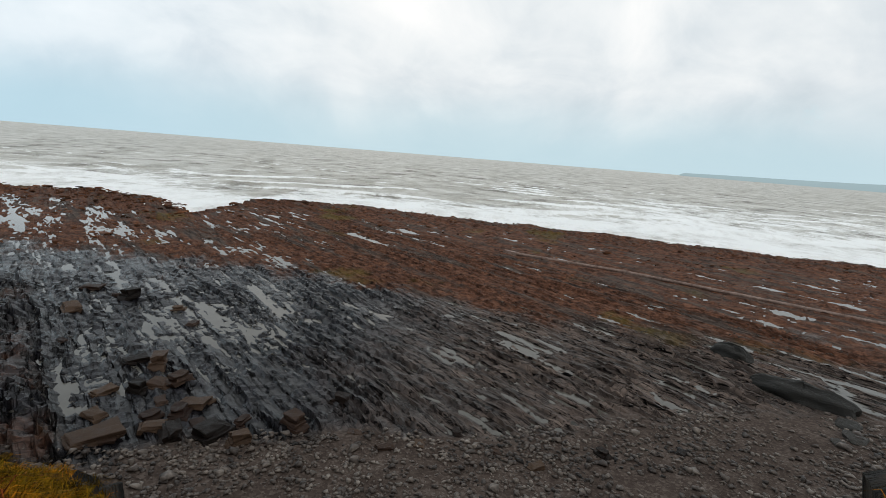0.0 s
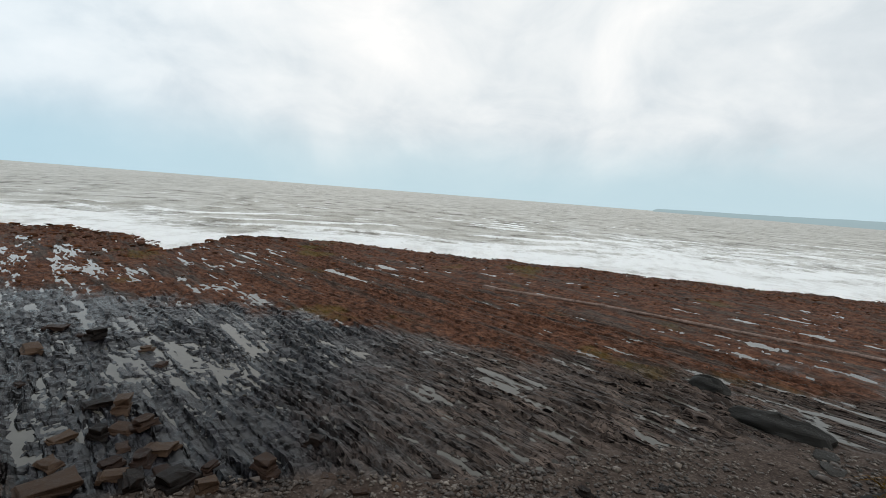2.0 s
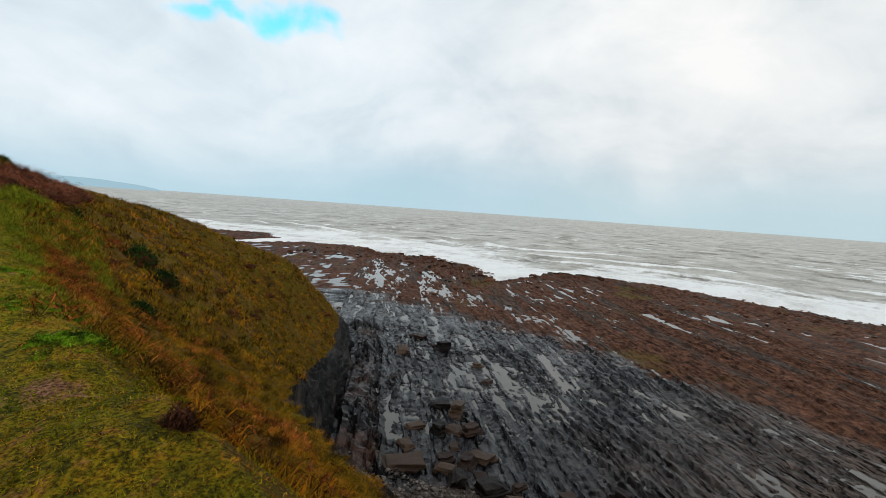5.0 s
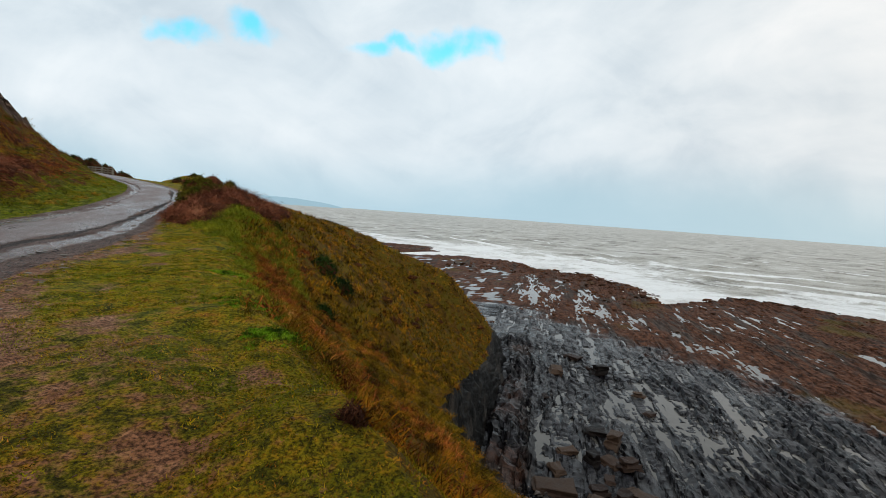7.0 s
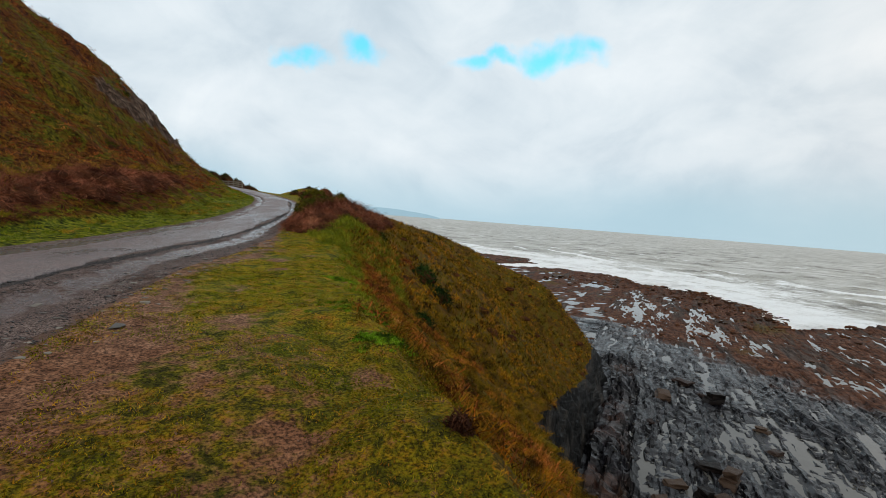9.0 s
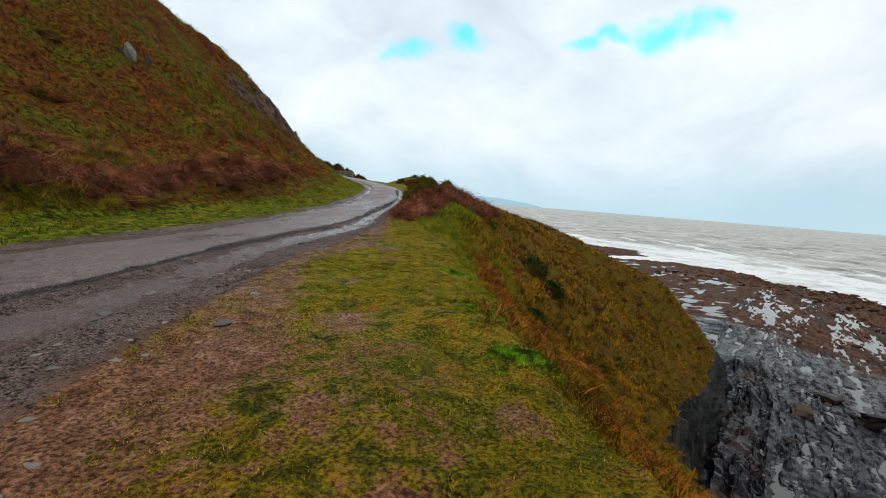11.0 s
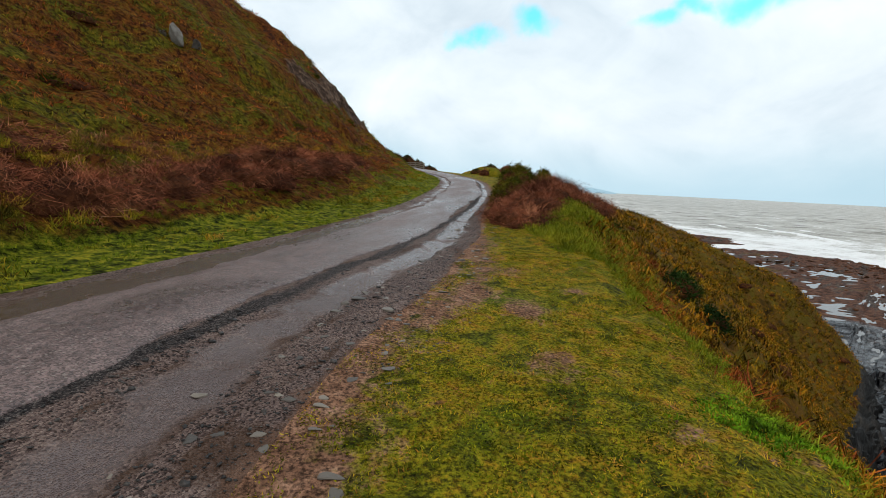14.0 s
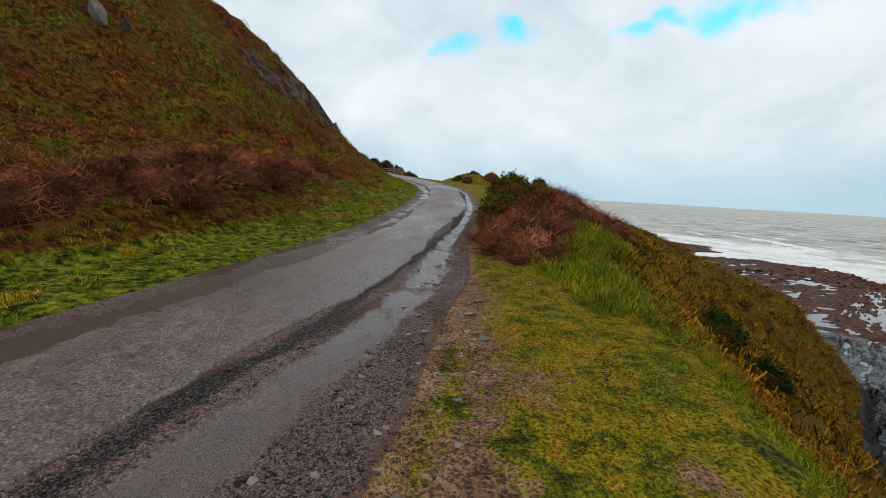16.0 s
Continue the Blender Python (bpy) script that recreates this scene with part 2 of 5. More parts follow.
def sea_material():
    m, t, b, where = material("grey_brown_sea")
    near = node(t, "ShaderNodeAttribute", attribute_name="surf").outputs["Fac"]
    crest = node(t, "ShaderNodeAttribute", attribute_name="crest").outputs["Fac"]
    rolled = scaled(t, where, (0.6, 0.7, 1.0), (0, 0, radians(6)))
    streak = noise_node(t, rolled, 0.075, 7.0, 0.6, 0.6)
    lace = noise_node(t, scaled(t, where, (0.7, 0.6, 1.0)), 0.22, 9.0, 0.78, 0.8)
    lines = noise_node(t, scaled(t, where, (0.75, 0.55, 1.0), (0, 0, radians(6))), 0.07, 9.0, 0.66, 0.5)
    mask = math_node(t, "ADD", math_node(t, "MULTIPLY", near, 0.68), math_node(t, "ADD", math_node(t, "MULTIPLY", streak, 0.5), math_node(t, "MULTIPLY", lace, 0.7)))
    mask = math_node(t, "ADD", mask, math_node(t, "MULTIPLY", crest, 0.62))
    foam = fade_node(t, mask, 0.84, 1.06)
    caps = math_node(t, "MULTIPLY", fade_node(t, math_node(t, "ADD", math_node(t, "MULTIPLY", lace, 0.55), math_node(t, "MULTIPLY", streak, 0.45)), 0.50, 0.58), fade_node(t, crest, 0.30, 0.62))
    foam = math_node(t, "MAXIMUM", foam, math_node(t, "MULTIPLY", caps, 0.8))
    # The shaded faces of waves are painted into water and froth by noise.
    water = ramp_node(t, lines, [(0.36, (0.13, 0.115, 0.085)), (0.44, (0.34, 0.32, 0.27)), (0.54, (0.48, 0.46, 0.41)), (0.62, (0.60, 0.585, 0.54))])
    froth = ramp_node(t, math_node(t, "ADD", math_node(t, "MULTIPLY", lines, 0.6), math_node(t, "MULTIPLY", lace, 0.4)), [(0.36, (0.50, 0.49, 0.46)), (0.44, (0.80, 0.80, 0.78)), (0.52, (0.95, 0.96, 0.95))])
    put(t, b.inputs["Base Color"], mix_node(t, foam, water, froth))
    put(t, b.inputs["Roughness"], fade_node(t, foam, 0.0, 1.0, 0.4, 0.9))
    b.inputs["Specular IOR Level"].default_value = 0.25
    ripple = math_node(t, "ADD", noise_node(t, rolled, 0.5, 6.0, 0.65), math_node(t, "MULTIPLY", noise_node(t, rolled, 0.08, 3.0), 2.0))
    relief(t, b, ripple, 0.9, 2.2)
    return m


def water_material(name, tint):
    m, t, b, where = material(name)
    put(t, b.inputs["Base Color"], mix_node(t, noise_node(t, where, 0.7, 4.0), tint, tuple(c * 1.8 for c in tint)))
    b.inputs["Roughness"].default_value = 0.03
    b.inputs["IOR"].default_value = 1.33
    relief(t, b, noise_node(t, where, 5.0, 3.0), 0.08, 0.02)
    return m


def turf_material(name, bare, lush):
    """Grazed turf: yellow-green sward, fresh green patches, bare earth."""
    m, t, b, where = material(name)
    broad = noise_node(t, where, 0.55, 5.0, 0.6, 0.3)
    mid = noise_node(t, where, 3.2, 8.0, 0.75, 0.4)
    grain = noise_node(t, where, 38.0, 4.0, 0.7)
    sward = ramp_node(t, mid, [(0.32, (0.014, 0.013, 0.002)), (0.42, (0.072, 0.075, 0.004)), (0.49, (0.185, 0.165, 0.006)), (0.57, (0.29, 0.175, 0.009)), (0.66, (0.22, 0.072, 0.015))])
    sward = mix_node(t, math_node(t, "MULTIPLY", fade_node(t, broad, 0.5, 0.66), lush), sward, (0.085, 0.115, 0.004))
    earth = ramp_node(t, noise_node(t, where, 6.0, 6.0, 0.7), [(0.3, (0.080, 0.036, 0.020)), (0.5, (0.235, 0.122, 0.074)), (0.7, (0.38, 0.220, 0.145))])
    worn = node(t, "ShaderNodeAttribute", attribute_name="worn").outputs["Fac"]
    soil = math_node(t, "ADD", math_node(t, "MULTIPLY", mid, 0.6), math_node(t, "ADD", math_node(t, "MULTIPLY", worn, 0.26), math_node(t, "ADD", math_node(t, "MULTIPLY", broad, 0.35), math_node(t, "MULTIPLY", noise_node(t, where, 9.0, 4.0), 0.3))))
    soil = fade_node(t, soil, bare, bare + 0.13)
    colour = mix_node(t, soil, sward, earth)
    steep = node(t, "ShaderNodeAttribute", attribute_name="steep").outputs["Fac"]
    ragged = noise_node(t, where, 0.45, 6.0, 0.65, 0.6)
    tone = math_node(t, "ADD", math_node(t, "MULTIPLY", ragged, 0.7), math_node(t, "MULTIPLY", noise_node(t, scaled(t, where, (1.0, 1.0, 0.3)), 5.0, 6.0, 0.7), 0.3))
    wild = ramp_node(t, tone, [(0.32, (0.008, 0.005, 0.001)), (0.42, (0.056, 0.030, 0.002)), (0.49, (0.140, 0.064, 0.004)), (0.55, (0.102, 0.076, 0.004)), (0.62, (0.155, 0.098, 0.005)), (0.70, (0.20, 0.052, 0.010))])
    steep = fade_node(t, math_node(t, "ADD", steep, math_node(t, "MULTIPLY", math_node(t, "SUBTRACT", ragged, 0.5), 1.8)), 0.35, 0.8)
    colour = mix_node(t, steep, colour, wild)
    # Fine grain paints dark, shaded gaps among the blades into the colour.
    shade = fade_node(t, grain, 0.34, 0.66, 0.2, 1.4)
    put(t, b.inputs["Base Color"], darkened_toward_cove(t, where, mix_node(t, 1.0, colour, shade, "MULTIPLY")))
    b.inputs["Roughness"].default_value = 0.9
    b.inputs["Specular IOR Level"].default_value = 0.08
    relief(t, b, math_node(t, "ADD", grain, mid), 0.7, 0.03)
    return m


def rough_slope_material(name, stops, patch_scale, foot=""):
    m, t, b, where = material(name)
    broad = noise_node(t, where, patch_scale, 7.0, 0.68, 0.8)
    combed = noise_node(t, scaled(t, where, (1.0, 1.0, 0.35)), 6.0, 6.0, 0.72)
    fine = noise_node(t, where, 24.0, 4.0, 0.7)
    tone = math_node(t, "ADD", math_node(t, "MULTIPLY", broad, 0.75), math_node(t, "MULTIPLY", combed, 0.25))
    colour = ramp_node(t, tone, stops)
    if foot:
        low = node(t, "ShaderNodeAttribute", attribute_name=foot).outputs["Fac"]
        low = math_node(t, "ADD", low, math_node(t, "MULTIPLY", math_node(t, "SUBTRACT", broad, 0.5), 1.5))
        green = ramp_node(t, combed, [(0.3, (0.030, 0.044, 0.003)), (0.5, (0.11, 0.135, 0.007)), (0.72, (0.26, 0.195, 0.015))])
        colour = mix_node(t, fade_node(t, low, 0.35, 0.7), colour, green)
    stone = node(t, "ShaderNodeAttribute", attribute_name="rock").outputs["Fac"]
    stone = fade_node(t, math_node(t, "ADD", stone, math_node(t, "MULTIPLY", math_node(t, "SUBTRACT", combed, 0.5), 0.8)), 0.3, 0.55)
    crag = ramp_node(t, noise_node(t, scaled(t, where, (1.0, 1.0, 2.2), (0.5, 0.2, 0)), 1.5, 7.0, 0.7, 0.4), [(0.36, (0.010, 0.006, 0.004)), (0.47, (0.065, 0.036, 0.022)), (0.58, (0.150, 0.095, 0.064)), (0.72, (0.26, 0.20, 0.155))])
    colour = mix_node(t, stone, colour, crag)
    # Combed noise puts shaded hollows between tufts into the hillside colour.
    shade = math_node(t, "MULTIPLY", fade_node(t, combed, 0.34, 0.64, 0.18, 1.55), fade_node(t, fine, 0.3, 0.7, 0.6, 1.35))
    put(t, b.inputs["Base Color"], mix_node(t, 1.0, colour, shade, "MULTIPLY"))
    b.inputs["Roughness"].default_value = 0.9
    b.inputs["Specular IOR Level"].default_value = 0.06
    relief(t, b, math_node(t, "ADD", combed, math_node(t, "MULTIPLY", fine, 0.5)), 0.9, 0.12)
    return m


def gravel_material():
    m, t, b, where = material("wet_gravel")
    wet = node(t, "ShaderNodeAttribute", attribute_name="wet").outputs["Fac"]
    ditch = node(t, "ShaderNodeAttribute", attribute_name="ditch").outputs["Fac"]
    edge = node(t, "ShaderNodeAttribute", attribute_name="edge").outputs["Fac"]
    broad = noise_node(t, where, 0.9, 5.0, 0.6)
    rag = math_node(t, "SUBTRACT", noise_node(t, where, 2.0, 6.0, 0.65), 0.5)
    chips = node(t, "ShaderNodeTexVoronoi", feature="F1")
    put(t, chips.inputs["Vector"], where)
    chips.inputs["Scale"].default_value = 85.0
    tone = node(t, "ShaderNodeSeparateColor")
    put(t, tone.inputs[0], chips.outputs["Color"])
    colour = ramp_node(t, math_node(t, "ADD", math_node(t, "MULTIPLY", tone.outputs[0], 0.55), math_node(t, "MULTIPLY", broad, 0.5)), [(0.22, (0.022, 0.014, 0.012)), (0.48, (0.145, 0.095, 0.083)), (0.72, (0.255, 0.178, 0.150)), (0.95, (0.42, 0.32, 0.26))])
    mire = fade_node(t, noise_node(t, scaled(t, where, (0.22, 1.0, 1.0), (0, 0, radians(21))), 2.2, 6.0, 0.65, 0.4), 0.52, 0.62)
    colour = mix_node(t, math_node(t, "MULTIPLY", mire, 0.75), colour, (0.085, 0.043, 0.024))
    earth = ramp_node(t, noise_node(t, where, 6.0, 6.0, 0.7), [(0.3, (0.10, 0.052, 0.034)), (0.7, (0.235, 0.130, 0.086))])
    soil = fade_node(t, math_node(t, "ADD", edge, math_node(t, "MULTIPLY", rag, 1.5)), 0.45, 0.75)
    colour = mix_node(t, math_node(t, "MULTIPLY", soil, 0.85), colour, earth)
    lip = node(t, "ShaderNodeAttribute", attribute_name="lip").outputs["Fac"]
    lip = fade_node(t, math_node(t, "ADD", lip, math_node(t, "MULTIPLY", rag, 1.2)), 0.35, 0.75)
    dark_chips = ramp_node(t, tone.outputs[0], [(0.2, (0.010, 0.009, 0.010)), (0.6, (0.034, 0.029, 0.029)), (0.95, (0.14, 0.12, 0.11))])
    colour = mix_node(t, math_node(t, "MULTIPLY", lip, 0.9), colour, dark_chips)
    film = fade_node(t, math_node(t, "ADD", wet, math_node(t, "MULTIPLY", rag, 2.4)), 0.4, 1.1)
    colour = mix_node(t, math_node(t, "MULTIPLY", film, 0.8), colour, (0.085, 0.060, 0.057))
    mud = fade_node(t, math_node(t, "ADD", ditch, math_node(t, "MULTIPLY", rag, 1.7)), 0.3, 0.7)
    colour = mix_node(t, mud, colour, (0.058, 0.028, 0.012))
    film = math_node(t, "MAXIMUM", film, math_node(t, "MULTIPLY", mud, 0.85))
    put(t, b.inputs["Base Color"], colour)
    put(t, b.inputs["Roughness"], fade_node(t, film, 0.0, 1.0, 0.68, 0.17))
    put(t, b.inputs["Specular IOR Level"], math_node(t, "SUBTRACT", fade_node(t, film, 0.0, 1.0, 0.14, 0.6), math_node(t, "MULTIPLY", mud, 0.02)))
    n = node(t, "ShaderNodeBump")
    put(t, n.inputs["Strength"], fade_node(t, film, 0.0, 1.0, 0.9, 0.32))
    n.inputs["Distance"].default_value = 0.03
    put(t, n.inputs["Height"], math_node(t, "ADD", math_node(t, "MULTIPLY", chips.outputs["Distance"], -1.0), noise_node(t, where, 12.0, 4.0)))
    put(t, b.inputs["Normal"], n.outputs[0])
    return m


def tarmac_material():
    """Wet worn tarmac: stone chips in the binder, damp patches along the lane."""
    m, t, b, where = material("worn_wet_tarmac")
    broad = noise_node(t, scaled(t, where, (0.35, 1.0, 1.0), (0, 0, radians(17))), 0.9, 6.0, 0.6, 0.3)
    chips = node(t, "ShaderNodeTexVoronoi", feature="F1")
    put(t, chips.inputs["Vector"], where)
    chips.inputs["Scale"].default_value = 75.0
    tone = node(t, "ShaderNodeSeparateColor")
    put(t, tone.inputs[0], chips.outputs["Color"])
    mid = noise_node(t, where, 9.0, 6.0, 0.72)
    colour = ramp_node(t, broad, [(0.33, (0.092, 0.061, 0.056)), (0.5, (0.138, 0.093, 0.085)), (0.68, (0.185, 0.128, 0.116))])
    chip = math_node(t, "MULTIPLY", fade_node(t, tone.outputs[0], 0.0, 1.0, 0.45, 1.45), fade_node(t, mid, 0.3, 0.7, 0.65, 1.3))
    pale = fade_node(t, tone.outputs[1], 0.94, 0.98)
    colour = mix_node(t, 1.0, colour, chip, "MULTIPLY")
    colour = mix_node(t, math_node(t, "MULTIPLY", pale, 0.6), colour, (0.34, 0.29, 0.25))
    put(t, b.inputs["Base Color"], colour)
    damp = math_node(t, "ADD", math_node(t, "MULTIPLY", broad, 0.7), math_node(t, "MULTIPLY", mid, 0.3))
    put(t, b.inputs["Roughness"], fade_node(t, damp, 0.36, 0.62, 0.24, 0.58))
    b.inputs["Specular IOR Level"].default_value = 0.42
    relief(t, b, math_node(t, "ADD", math_node(t, "MULTIPLY", chips.outputs["Distance"], -0.6), mid), 0.7, 0.014)
    return m


M_REEF = reef_material()
M_SEA = sea_material()
M_POOL = water_material("pool_water", (0.060, 0.056, 0.048))
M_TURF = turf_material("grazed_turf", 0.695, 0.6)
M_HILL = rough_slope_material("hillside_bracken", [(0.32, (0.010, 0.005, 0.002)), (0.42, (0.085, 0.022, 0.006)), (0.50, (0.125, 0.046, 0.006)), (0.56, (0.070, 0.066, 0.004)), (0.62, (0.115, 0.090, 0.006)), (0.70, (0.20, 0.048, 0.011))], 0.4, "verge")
M_TARMAC = tarmac_material()
M_GRAVEL = gravel_material()
M_CLIFF = layered("dark_slate_cliff", [(0.34, (0.004, 0.004, 0.004)), (0.50, (0.016, 0.015, 0.014)), (0.62, (0.045, 0.038, 0.032)), (0.74, (0.10, 0.077, 0.060))], 4.0, (0.45, 0.85), 1.1, 0.95, 1.0, 0.4, ((1.0, 0.15, 0.12), (0, 0, -STRIKE)), 0.08)


# ---- relief of the land ----
def hashed(i, j, seed):
    n = np.sin(i * 127.1 + j * 311.7 + seed * 74.7) * 43758.5453
    return n - np.floor(n)


def value_noise(x, y, seed=0):
    i, j = np.floor(x), np.floor(y)
    f, g = x - i, y - j
    f, g = f * f * (3 - 2 * f), g * g * (3 - 2 * g)
    a, b = hashed(i, j, seed), hashed(i + 1, j, seed)
    c, d = hashed(i, j + 1, seed), hashed(i + 1, j + 1, seed)
    return (a + (b - a) * f) * (1 - g) + (c + (d - c) * f) * g


def cloud_noise(x, y, scale, octaves=4, seed=0, gain=0.5):
    """Broken noise about zero, from -1 to 1; scale is the size of its largest lumps."""
    total, weight, size = 0.0, 0.0, 1.0
    for k in range(octaves):
        total = total + gain ** k * (2 * value_noise(x / scale * size + 17.3 * k, y / scale * size - 9.1 * k, seed + k) - 1)
        weight += gain ** k
        size *= 2.03
    return total / weight


def curve_of(points, soft=1.2):
    xs, ys = np.array(sorted(points)).T

    def value(x):
        return sum(np.interp(np.asarray(x, float) + o * soft, xs, ys) for o in (-1, -0.5, 0, 0.5, 1)) / 5
    return value


road_z = curve_of([(-400, 6), (-120, 4.2), (-70, 3.2), (-50, 2.2), (-40, 1.7), (-35, 1.5), (-25, 0.75), (-19, 0.35), (-15, 0.15), (-12, 0.1), (-9, 0.08), (-6, 0.05), (-2, -0.03), (0, 0), (60, 0)])
road_left = curve_of([(60, -22), (20, -12), (0, -7.2), (-6, -5.4), (-11.2, -3.85), (-15, -2.7), (-18, -1.6), (-23, 0.05), (-30.4, 1.7), (-34, 2.1), (-40, 2.4), (-46, 2.0), (-55, 1.0), (-60, 0.2), (-68, -1.5), (-75, -4), (-85, -12), (-400, -200)])
tarmac_right = curve_of([(60, -19), (20, -8.8), (0, -4.7), (-7.3, -2.5), (-10.4, -1.75), (-12, -1.2), (-15, -0.15), (-17.5, 0.65), (-22, 2.1), (-28.4, 3.6), (-34, 4.3), (-40, 4.7), (-46, 4.5), (-55, 3.5), (-60, 2.7), (-68, 1.1), (-75, -1.4), (-85, -9), (-400, -197)])
gravel_right = curve_of([(60, -12), (20, -4), (0, -2), (-4.2, -1.5), (-8.2, -0.8), (-9.6, -0.55), (-11.7, 0.3), (-14.5, 0.95), (-16.2, 1.6), (-19, 2.05), (-23, 2.9), (-28.4, 4.2), (-34, 4.9), (-40, 5.3), (-46, 5.1), (-55, 4.0), (-60, 3.2), (-68, 1.6), (-75, -0.8), (-85, -8), (-400, -196)], 0.8)
brow_y = curve_of([(60, 3), (20, 1.8), (8, 1.6), (0, 1.0), (-3, 1.4), (-6, 1.65), (-9.2, 2.2), (-12.4, 2.8), (-16, 3.8), (-20, 5.0), (-27, 6.5), (-34, 7.5), (-46, 9), (-70, 9), (-400, 0)], 0.8)
brow_z = curve_of([(60, -0.1), (0, -0.05), (-6, 0), (-12, 0.1), (-16, 0.35), (-20, 0.9), (-27, 1.4), (-34, 1.5), (-46, 2.0), (-60, 2.3), (-400, 4)])
upper_y = curve_of([(60, 8), (20, 5), (6, 3), (0, 1.1), (-2, 1.7), (-4, 2.8), (-6, 3.6), (-10, 4.4), (-14.5, 5.8), (-18, 6.4), (-22, 8.2), (-30, 13.3), (-39, 18.6), (-46, 22.6), (-56, 18), (-70, 14), (-400, 6)], 0.8)
upper_z = curve_of([(60, -2), (20, -1.5), (6, -0.8), (0, -0.2), (-2, -0.5), (-4, -1.4), (-6, -1.9), (-10, -1.9), (-14.5, -2.0), (-18, -1.0), (-22, -0.5), (-30, -0.6), (-39, -1.8), (-46, -0.9), (-56, -3), (-70, -3), (-400, -2)], 0.8)
lower_y = curve_of([(60, 11), (20, 8), (6, 4.2), (0, 1.2), (-2, 2.2), (-4, 4.1), (-6, 5.5), (-10, 6.8), (-14.5, 8.6), (-18, 11), (-22, 13), (-30, 19.7), (-39, 28.1), (-46, 37.1), (-56, 26), (-70, 20), (-400, 12)], 0.8)
lower_z = curve_of([(60, -3), (20, -3), (6, -1.4), (0, -0.3), (-2, -1), (-4, -2.4), (-6, -3.3), (-10, -3.6), (-14.5, -4.2), (-18, -4), (-22, -3.6), (-30, -5.3), (-39, -8.4), (-46, -6.2), (-56, -8), (-70, -8), (-400, -8)], 0.8)
edge_y = curve_of([(60, 13), (20, 9), (6, 5), (3, 2.2), (0, 1.3), (-2, 2.6), (-4, 5.3), (-6, 7.2), (-10, 9.1), (-14.5, 11.2), (-18, 15), (-22, 18), (-30, 25.9), (-39, 37.1), (-46, 44.2), (-50, 43), (-56, 32), (-70, 24), (-400, 16)], 0.6)
edge_z = curve_of([(60, -4), (20, -4), (6, -2), (3, -0.6), (0, -0.4), (-2, -1.6), (-4, -3.4), (-6, -4.8), (-10, -5.5), (-14.5, -5.9), (-18, -7.5), (-22, -9.5), (-30, -12.5), (-39, -15.2), (-46, -13.5), (-56, -14), (-70, -13), (-400, -13)], 0.6)
BEACH = -18.5

# height of the hill above the road, at these distances from the road's inland edge
HILL_OUT = (0, 1.5, 3, 5, 7, 10, 18, 30, 60, 140)
HILL = {
    60: (0, 0.1, 0.9, 1.6, 2.5, 4, 9.5, 18, 34, 60),
    -15: (0, 0.08, 0.9, 1.6, 2.5, 4, 9.5, 18, 34, 60),
    -23: (0, 0.1, 0.9, 1.4, 2.1, 3.3, 8.7, 18, 34, 60),
    -31: (0, 0.15, 0.7, 1.5, 2.8, 5.3, 11.0, 19, 35, 60),
    -42: (0, 0.35, 1.2, 2.5, 4.8, 8.2, 13.7, 21, 36, 60),
    -55: (0, 0.4, 1.4, 3.2, 6.0, 9.4, 14.4, 22, 37, 60),
    -68: (0, 1.2, 3.2, 5.6, 7.6, 10, 16, 24, 38, 60),
    -75: (0, 3.0, 5.6, 7.4, 8.9, 11.2, 16.5, 24, 36, 60),
    -77: (0, 3, 5.6, 7.2, 8.4, 10, 14, 20, 30, 50),
    -80: (0, 1, 2, 3, 4, 5, 8, 12, 20, 30),
    -86: (0, 0.2, 0.5, 0.9, 1.2, 1.6, 2.5, 4, 6, 8),
    -400: (0, 0.2, 0.5, 0.9, 1.2, 1.6, 2.5, 4, 6, 8),
}


def sheet(name, grid, mat, smooth=True, attributes=()):
    """A mesh from a grid of points, rows by columns by three."""
    r, c = grid.shape[:2]
    k = np.arange(r * c).reshape(r, c)
    quads = np.stack([k[:-1, :-1], k[:-1, 1:], k[1:, 1:], k[1:, :-1]], -1).reshape(-1, 4)
    me = bpy.data.meshes.new(name)
    me.vertices.add(r * c)
    me.vertices.foreach_set("co", grid.reshape(-1).astype(np.float32))
    me.loops.add(quads.size)
    me.loops.foreach_set("vertex_index", quads.reshape(-1).astype(np.int32))
    me.polygons.add(len(quads))
    me.polygons.foreach_set("loop_start", np.arange(0, quads.size, 4, dtype=np.int32))
    me.update(calc_edges=True)
    me.polygons.foreach_set("use_smooth", np.full(len(quads), smooth))
    for key, values in attributes:
        me.attributes.new(key, "FLOAT", "POINT").data.foreach_set("value", values.reshape(-1).astype(np.float32))
    me.materials.append(mat)
    return new(name, me)


def steps(*spans):
    parts = [np.arange(a, b, s * (1 if b > a else -1)) for a, b, s in spans]
    return np.concatenate(parts + [np.array([spans[-1][1]])])


LAND_X = steps((60, 8, 2.0), (8, 3, 0.4), (3, -20, 0.12), (-20, -34, 0.25), (-34, -92, 0.5), (-92, -120, 4.0), (-120, -400, 20.0))


